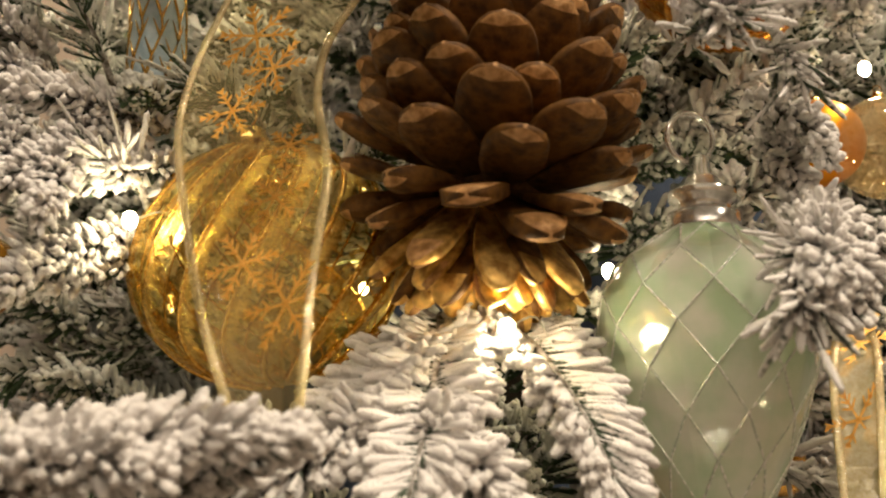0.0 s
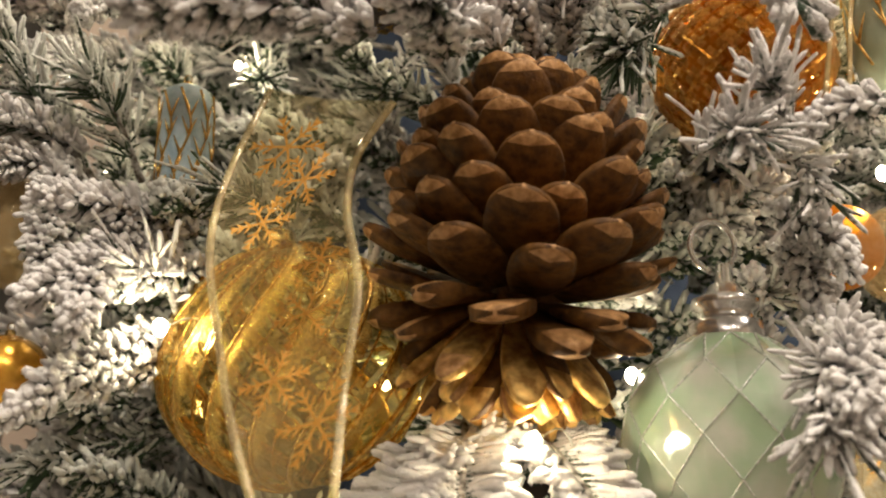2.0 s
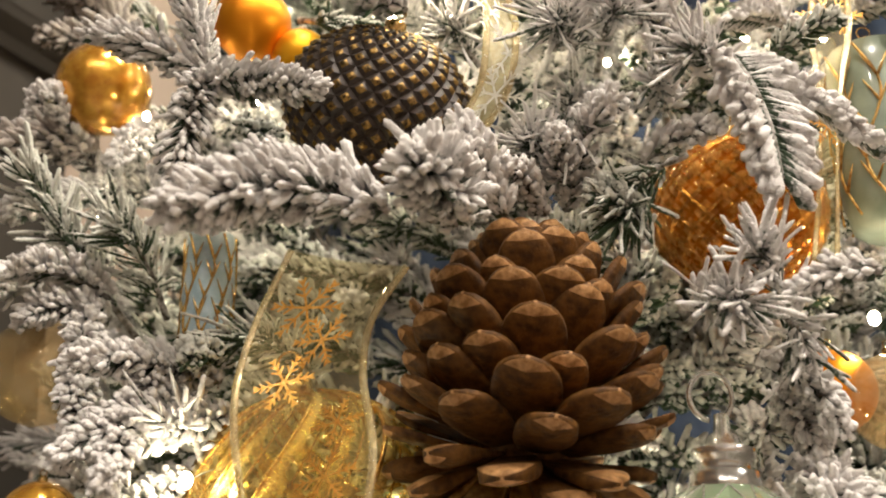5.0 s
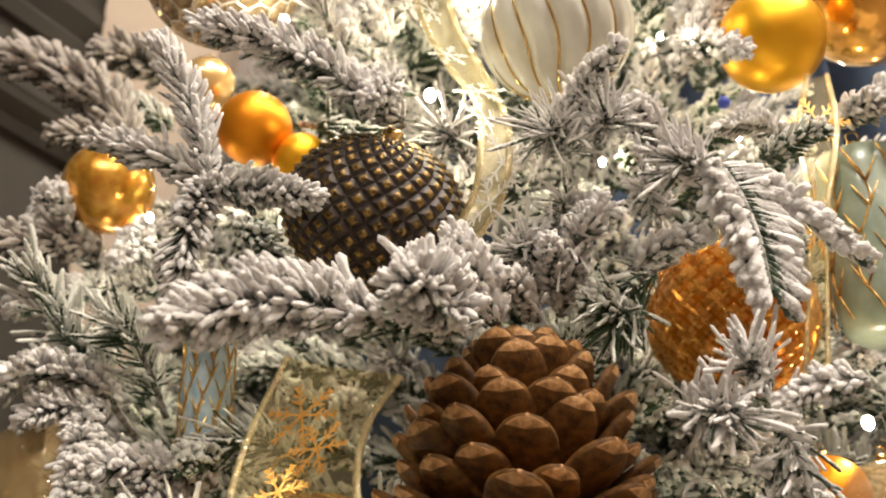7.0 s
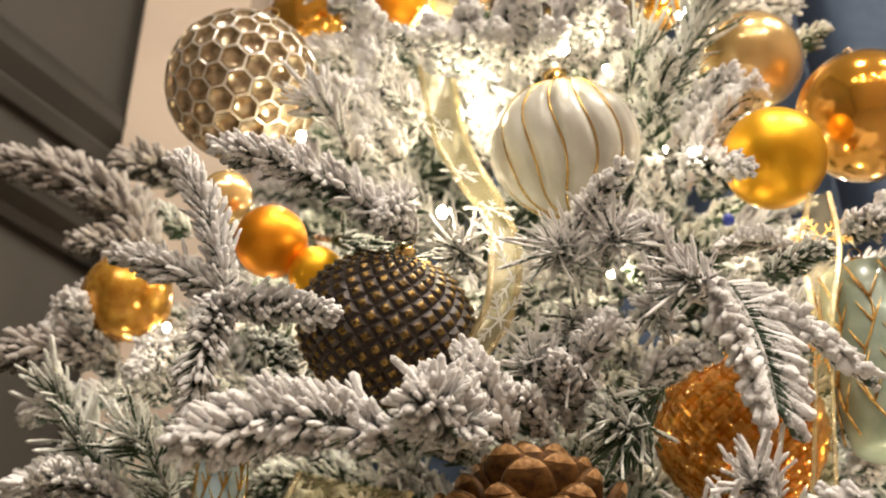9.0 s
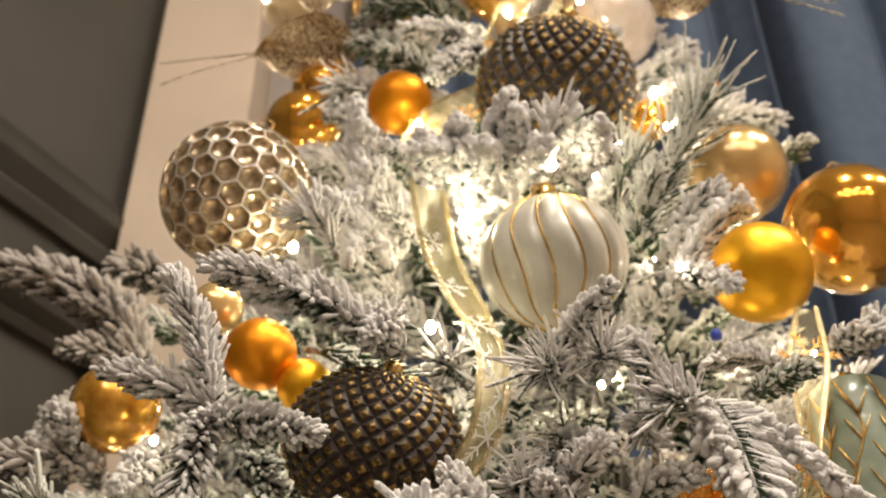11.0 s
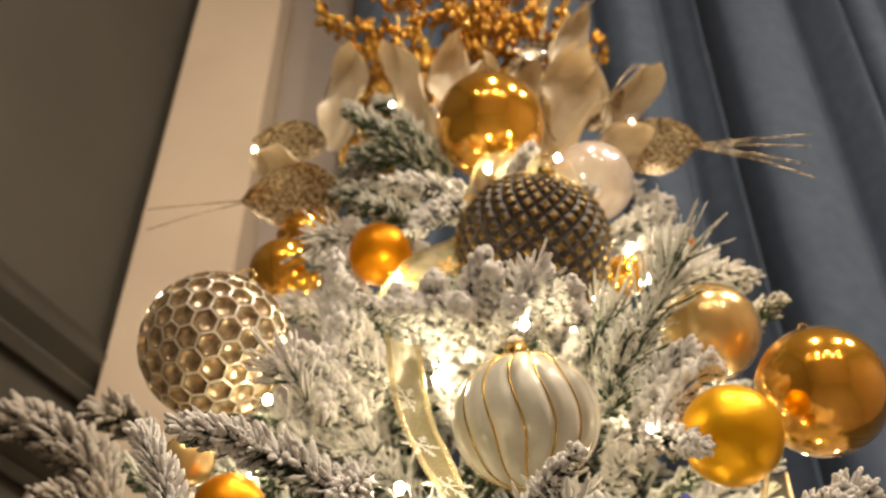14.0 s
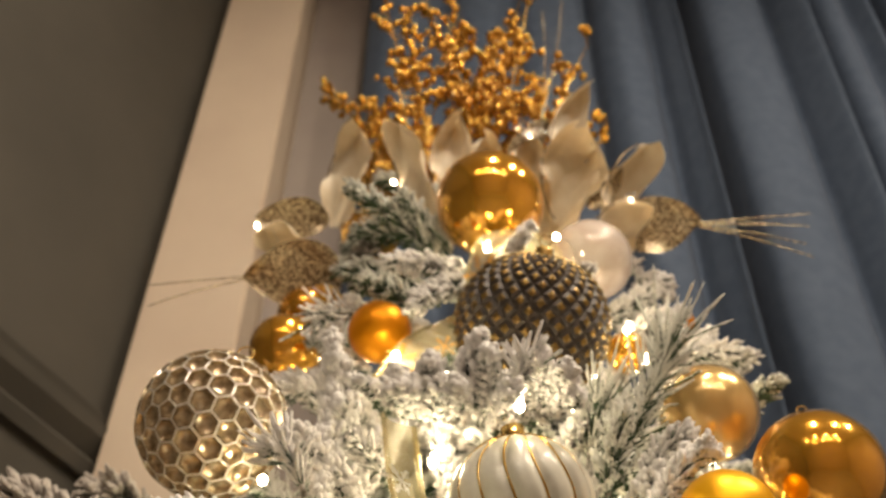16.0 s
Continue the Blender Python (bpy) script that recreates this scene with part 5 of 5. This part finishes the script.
flower("silk_flower", "cream silk magnolia with glittered petal edges", [
    ((0.000, 0.585, 2.110), (-0.030, 0.555, 2.226), 0.022, 60), ((0.016, 0.595, 2.120), (0.012, 0.580, 2.246), 0.030, 100), ((0.040, 0.610, 2.140), (0.056, 0.600, 2.246), 0.026, 70)])
flower("silk_flower", "cream silk magnolia on the tree's crown", [
    ((0.115, 0.605, 2.150), (0.139, 0.585, 2.312), 0.028, 110), ((0.105, 0.590, 2.100), (0.160, 0.560, 2.188), 0.036, 62), ((0.160, 0.610, 2.130), (0.203, 0.585, 2.232), 0.026, 112),
    ((0.085, 0.620, 2.160), (0.098, 0.610, 2.255), 0.028, 70), ((0.140, 0.600, 2.095), (0.195, 0.580, 2.140), 0.026, 105), ((0.118, 0.580, 2.110), (0.128, 0.555, 2.205), 0.030, 95)])
flower("silk_flower", "cream silk magnolia beside a golden spray", [
    ((-0.100, 0.610, 2.140), (-0.078, 0.585, 2.246), 0.025, 70), ((-0.110, 0.605, 2.094), (-0.166, 0.580, 2.114), 0.022, 60), ((-0.112, 0.615, 2.000), (-0.157, 0.600, 1.990), 0.020, 65)])


# leaves added to fill the crown; dark gold stands in for stems and shade
def gold_leaf(foot, tip, wide, spin):
    ob = thing("gilded_fill_leaf", foot, "broad glossy dark-gold leaf added as fill behind the cream petals", "artificial leaf")
    long = (Vector(tip) - Vector(foot)).length
    part("blade", leaf_mesh("blade", long, wide, 0.25, 0.2, 4), CONE_GOLD, ob, m=ob.matrix_basis.inverted() @ face(foot, tip, spin - 85))
    part("midrib", tube("midrib", [Vector((0, 0, 0.001)), Vector((long * 0.5, 0, 0.002 + 0.015 * long)), Vector((long, 0, 0.002 + 0.06 * long))], 0.0009, 5, 0.0003), GOLD_TRIM, ob, m=ob.matrix_basis.inverted() @ face(foot, tip, spin - 85))


for foot, tip, wide, spin in (((-0.045, 0.640, 2.170), (-0.066, 0.625, 2.262), 0.030, 80), ((-0.030, 0.645, 2.180), (-0.040, 0.640, 2.290), 0.030, 95), ((0.020, 0.645, 2.190), (0.005, 0.640, 2.300), 0.032, 85), ((0.065, 0.645, 2.190), (0.075, 0.640, 2.300), 0.030, 100),
                              ((-0.085, 0.625, 2.045), (-0.140, 0.605, 2.020), 0.026, 75), ((-0.050, 0.630, 2.110), (-0.090, 0.620, 2.170), 0.028, 90), ((0.100, 0.645, 2.200), (0.130, 0.640, 2.270), 0.026, 80)):
    gold_leaf(foot, tip, wide, spin)


def rhinestones(where, count, spread, label, seed):
    """A cluster of small cut stones on wire pins."""
    rng = random.Random(seed)
    ob = thing("rhinestone_cluster", where, label, "ornament")
    stone = lathe("stone", [(0.0, -0.0014), (0.0020, -0.0004), (0.0020, 0.0003), (0.0012, 0.0011), (0.0, 0.0011)], 6)
    stone.polygons.foreach_set("use_smooth", [False] * len(stone.polygons))
    part("backing", lathe("backing", [(0.0, 0.0), (spread, 0.001), (spread * 0.8, 0.004), (0.0, 0.005)], 16), PALE_GLITTER, ob, m=pose(0, 0.004, 0, 70, 0, 0))
    for i in range(count):
        r, a = spread * math.sqrt((i + 0.5) / count), 2.39996 * i
        part("stone", stone, CAP_SILVER, ob, m=pose(r * math.cos(a), -0.002 - 0.002 * rng.random(), r * math.sin(a), 60 + rng.uniform(-30, 30), rng.uniform(-25, 25), 0))


rhinestones((0.098, 0.580, 2.255), 18, 0.016, "silver rhinestone cluster at the flower's heart", 1)
rhinestones((0.152, 0.556, 2.175), 5, 0.006, "pinkish rhinestone set between two petals", 2)
rhinestones((0.186, 0.560, 2.128), 5, 0.006, "silver rhinestone on a petal's edge", 3)


def glitter_leaf(foot, tip, wide, spin, wires, label):
    ob = thing("glitter_leaf", foot, label, "artificial leaf")
    inv = ob.matrix_basis.inverted()
    long = (Vector(tip) - Vector(foot)).length
    part("blade", leaf_mesh("blade", long, wide, 0.2, 0.12, 9), PALE_GLITTER, ob, m=inv @ face(foot, tip, spin - 85))
    for w in wires:
        line = spline([Vector(tip).lerp(Vector(foot), 0.2), (Vector(tip) * 0.5 + Vector(w) * 0.5), Vector(w)], 10)
        part("wire", tube("wire", [p - Vector(foot) for p in line], 0.0009, 5, 0.0006), PALE_GLITTER, ob)


glitter_leaf((0.1790, 0.6000, 2.1260), (0.2540, 0.5800, 2.1160), 0.030, 75, [(0.3507, 0.5600, 2.1065), (0.3405, 0.5500, 2.0792), (0.3330, 0.5500, 2.0558), (0.3305, 0.5400, 2.0296)], "champagne-glittered leaf with long thin wires")
glitter_leaf((-0.0880, 0.6000, 2.0708), (-0.1782, 0.5800, 2.0445), 0.032, 75, [(-0.2550, 0.5700, 2.0246), (-0.2471, 0.5600, 1.9905)], "champagne-glittered leaf with long thin wires over the wall")
glitter_leaf((-0.1080, 0.6000, 2.1440), (-0.1772, 0.5800, 2.1245), 0.020, 75, [], "small champagne-glittered leaf beside the pale wall")
glitter_leaf((0.0749, 0.6200, 2.2501), (0.1191, 0.6000, 2.2979), 0.015, 80, [(0.1512, 0.6000, 2.5449), (0.1263, 0.6100, 2.5349)], "champagne-glittered leaf with upright wires")
glitter_leaf((0.1503, 0.6000, 2.1566), (0.1860, 0.5800, 2.1936), 0.014, 80, [], "champagne-glittered leaf among the petals")


def berry_spray(foot, tip, seed, count, label):
    """A gilded twig with side twigs that carry berries and small leaves."""
    rng = random.Random(seed)
    ob = thing("berry_spray", foot, label, "artificial spray")
    f, t = Vector(foot), Vector(tip)
    main = spline([Vector(), (t - f) * 0.5 + Vector((rng.uniform(-.01, .01), 0, 0)), t - f], 12)
    part("stem", tube("stem", main, 0.0016, 6, 0.0008), GOLD_GLITTER, ob)
    bead = lathe("berry", [(0.0001, -0.0043), (0.0032, -0.0028), (0.0043, 0), (0.0034, 0.0028), (0.0001, 0.0045)], 8)
    bud = leaf_mesh("leaflet", 0.014, 0.004, 0.3, 0.1, seed)
    for i in range(count):
        u = 0.25 + 0.75 * i / (count - 1)
        p = main[min(12, int(u * 12))]
        d = Vector((rng.uniform(-1, 1), rng.uniform(-0.7, 0.7), rng.uniform(0.1, 1.0))).normalized()
        q = p + d * rng.uniform(0.016, 0.045)
        part("twig", tube("twig", [p, (p + q) / 2 + Vector((0, 0, 0.002)), q], 0.0008, 4), GOLD_GLITTER, ob)
        for k in range(rng.randint(4, 7)):
            c = q.lerp(p, 0.15 * k) + Vector((rng.uniform(-.006, .006), rng.uniform(-.006, .006), rng.uniform(-.004, .006)))
            part("berry", bead, GOLD_GLITTER, ob, m=Matrix.Translation(c) @ Matrix.Scale(rng.uniform(0.8, 1.3), 4))
        part("leaflet", bud, GOLD_GLITTER, ob, m=aim(p.lerp(q, 0.5), q + Vector((rng.uniform(-.01, .01), 0, 0.005)), rng.uniform(0, 180)))


SPRAY = "golden glittered twig with berries and small leaves"
berry_spray((0.0142, 0.6300, 2.2250), (-0.0765, 0.6200, 2.5800), 1, 13, SPRAY)
berry_spray((0.0202, 0.6300, 2.2341), (-0.0179, 0.6300, 2.5819), 2, 14, SPRAY)
berry_spray((0.0323, 0.6300, 2.2341), (0.0110, 0.6400, 2.6694), 3, 14, SPRAY)
berry_spray((0.0445, 0.6300, 2.2433), (0.1019, 0.6400, 2.6106), 4, 14, SPRAY)
berry_spray((0.0508, 0.6400, 2.2454), (0.1170, 0.6300, 2.6222), 5, 12, SPRAY)
berry_spray((0.0747, 0.6300, 2.2339), (0.1768, 0.6100, 2.4592), 6, 9, SPRAY)
berry_spray((-0.0330, 0.6200, 2.2050), (-0.1143, 0.6000, 2.3457), 7, 11, SPRAY)
berry_spray((-0.0095, 0.6200, 2.2138), (-0.0527, 0.6000, 2.4000), 8, 13, SPRAY)
berry_spray((0.0262, 0.6200, 2.2318), (0.0533, 0.6000, 2.4336), 9, 13, SPRAY)
berry_spray((0.1466, 0.6300, 2.2245), (0.1855, 0.6100, 2.3052), 10, 6, SPRAY)
berry_spray((-0.0551, 0.6300, 2.1640), (-0.0700, 0.6100, 2.2390), 11, 6, SPRAY)

for k, (x, z, dx, dz) in enumerate(((-0.06, 2.19, -0.035, 0.10), (-0.03, 2.20, -0.03, 0.13), (0.0, 2.21, -0.01, 0.12), (0.03, 2.22, 0.0, 0.13), (0.06, 2.22, 0.02, 0.12), (0.085, 2.22, 0.03, 0.10))):
    berry_spray((x, 0.635, z), (x + dx, 0.620, z + dz), 30 + k, 10, SPRAY)
berry_spray((0.0024, 0.6200, 2.2137), (-0.0431, 0.6100, 2.4857), 12, 13, SPRAY)
berry_spray((0.0382, 0.6100, 2.2293), (0.0265, 0.6000, 2.4698), 13, 13, SPRAY)
berry_spray((0.0565, 0.6200, 2.2409), (0.0734, 0.6100, 2.4247), 14, 11, SPRAY)
berry_spray((-0.0201, 0.6000, 2.1912), (-0.0787, 0.5900, 2.3012), 15, 11, SPRAY)
berry_spray((0.0746, 0.6200, 2.2408), (0.1363, 0.6100, 2.4127), 16, 9, SPRAY)

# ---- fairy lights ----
# serves the fairy lights and the unseen fill lamps further down
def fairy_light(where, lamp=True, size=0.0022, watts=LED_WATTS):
    ob = thing("fairy_light", where, "tiny warm-white lit bead on thin wire, for fairy lights and added fill", "fairy light", "fairy lights")
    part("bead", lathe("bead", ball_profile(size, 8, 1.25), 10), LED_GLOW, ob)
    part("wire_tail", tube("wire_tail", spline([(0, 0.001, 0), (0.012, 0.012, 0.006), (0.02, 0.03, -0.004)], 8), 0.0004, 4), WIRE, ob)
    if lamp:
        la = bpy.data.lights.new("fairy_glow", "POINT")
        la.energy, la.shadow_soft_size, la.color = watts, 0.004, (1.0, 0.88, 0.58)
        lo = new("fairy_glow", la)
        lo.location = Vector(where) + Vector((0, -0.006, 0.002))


for spot in ((0.0750, 0.4450, 1.3980), (-0.1025, 0.4650, 1.7553), (0.1990, 0.4750, 1.3696), (-0.1651, 0.4000, 1.3147), (-0.1210, 0.4000, 1.4142), (0.0250, 0.3780, 1.3630), (0.2005, 0.4500, 1.4918), (-0.0115, 0.4000, 1.6566), (0.0072, 0.4400, 1.7525), (0.0668, 0.4500, 1.8039), (0.0601, 0.4000, 1.7655), (0.0075, 0.4700, 1.7761), (-0.0240, 0.4900, 1.8782), (0.0458, 0.5000, 2.0005)):
    fairy_light(spot, True, 0.0030, LED_WATTS)
fairy_light((-0.0370, 0.5150, 1.4080), True, 0.0026)
for spot in ((-0.2239, 0.5500, 1.6007), (-0.1909, 0.5200, 1.6439), (-0.2124, 0.5200, 1.5860), (0.0771, 0.4400, 1.3964)):
    fairy_light(spot, False)
# first three beads are added glows in place of reflections on the crown
for spot in ((0.1861, 0.5600, 2.1250), (-0.0423, 0.5700, 2.1633), (-0.1677, 0.5650, 2.0962), (0.1330, 0.4300, 1.7113), (-0.1742, 0.4700, 1.6255), (0.1665, 0.5600, 1.9661), (0.1694, 0.5500, 1.9215), (0.1280, 0.5400, 1.8992), (0.1570, 0.5300, 1.9371), (0.1668, 0.5200, 1.9019)):
    fairy_light(spot, False)
for spot in ((0.1600, 0.5300, 1.9410), (0.1640, 0.5100, 1.8890), (0.1040, 0.5000, 2.0140)):
    fairy_light(spot, True, 0.0028)


# unseen fill lamps, added among the boughs to brighten the tree's inside
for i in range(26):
    fill_z = 1.57 + 0.019 * i
    fill_turn = math.radians(-50 + (i * 61.8) % 105)
    fill_out = front(fill_z) - 0.065
    fairy_light(ROOT + Vector((math.sin(fill_turn) * fill_out, -math.cos(fill_turn) * fill_out, fill_z)), True)


def wire(points, label="thin silver fairy-light wire"):
    ob = part("light_wire", tube("light_wire", spline(points, 20), 0.0005, 5), WIRE)
    tagged(ob, label, "wire")


wire([(0.0986, 0.4200, 1.6901), (0.1123, 0.4200, 1.6993), (0.1330, 0.4300, 1.7113)])
wire([(0.1328, 0.4600, 1.7828), (0.1416, 0.4700, 1.8174), (0.1695, 0.5400, 1.9134)])
wire([(-0.0090, 0.4000, 1.3997), (-0.0026, 0.3900, 1.3852), (0.0057, 0.3850, 1.3743)])
ob = part("clip", lathe("clip", [(0.0001, 0), (0.003, 0.0005), (0.0034, 0.003), (0.002, 0.006), (0.0001, 0.0065)], 10), BLUE_CHIP, m=Matrix.Translation((0.1445, 0.4200, 1.6567)))
tagged(ob, "small blue plastic clip on a branch", "clip")
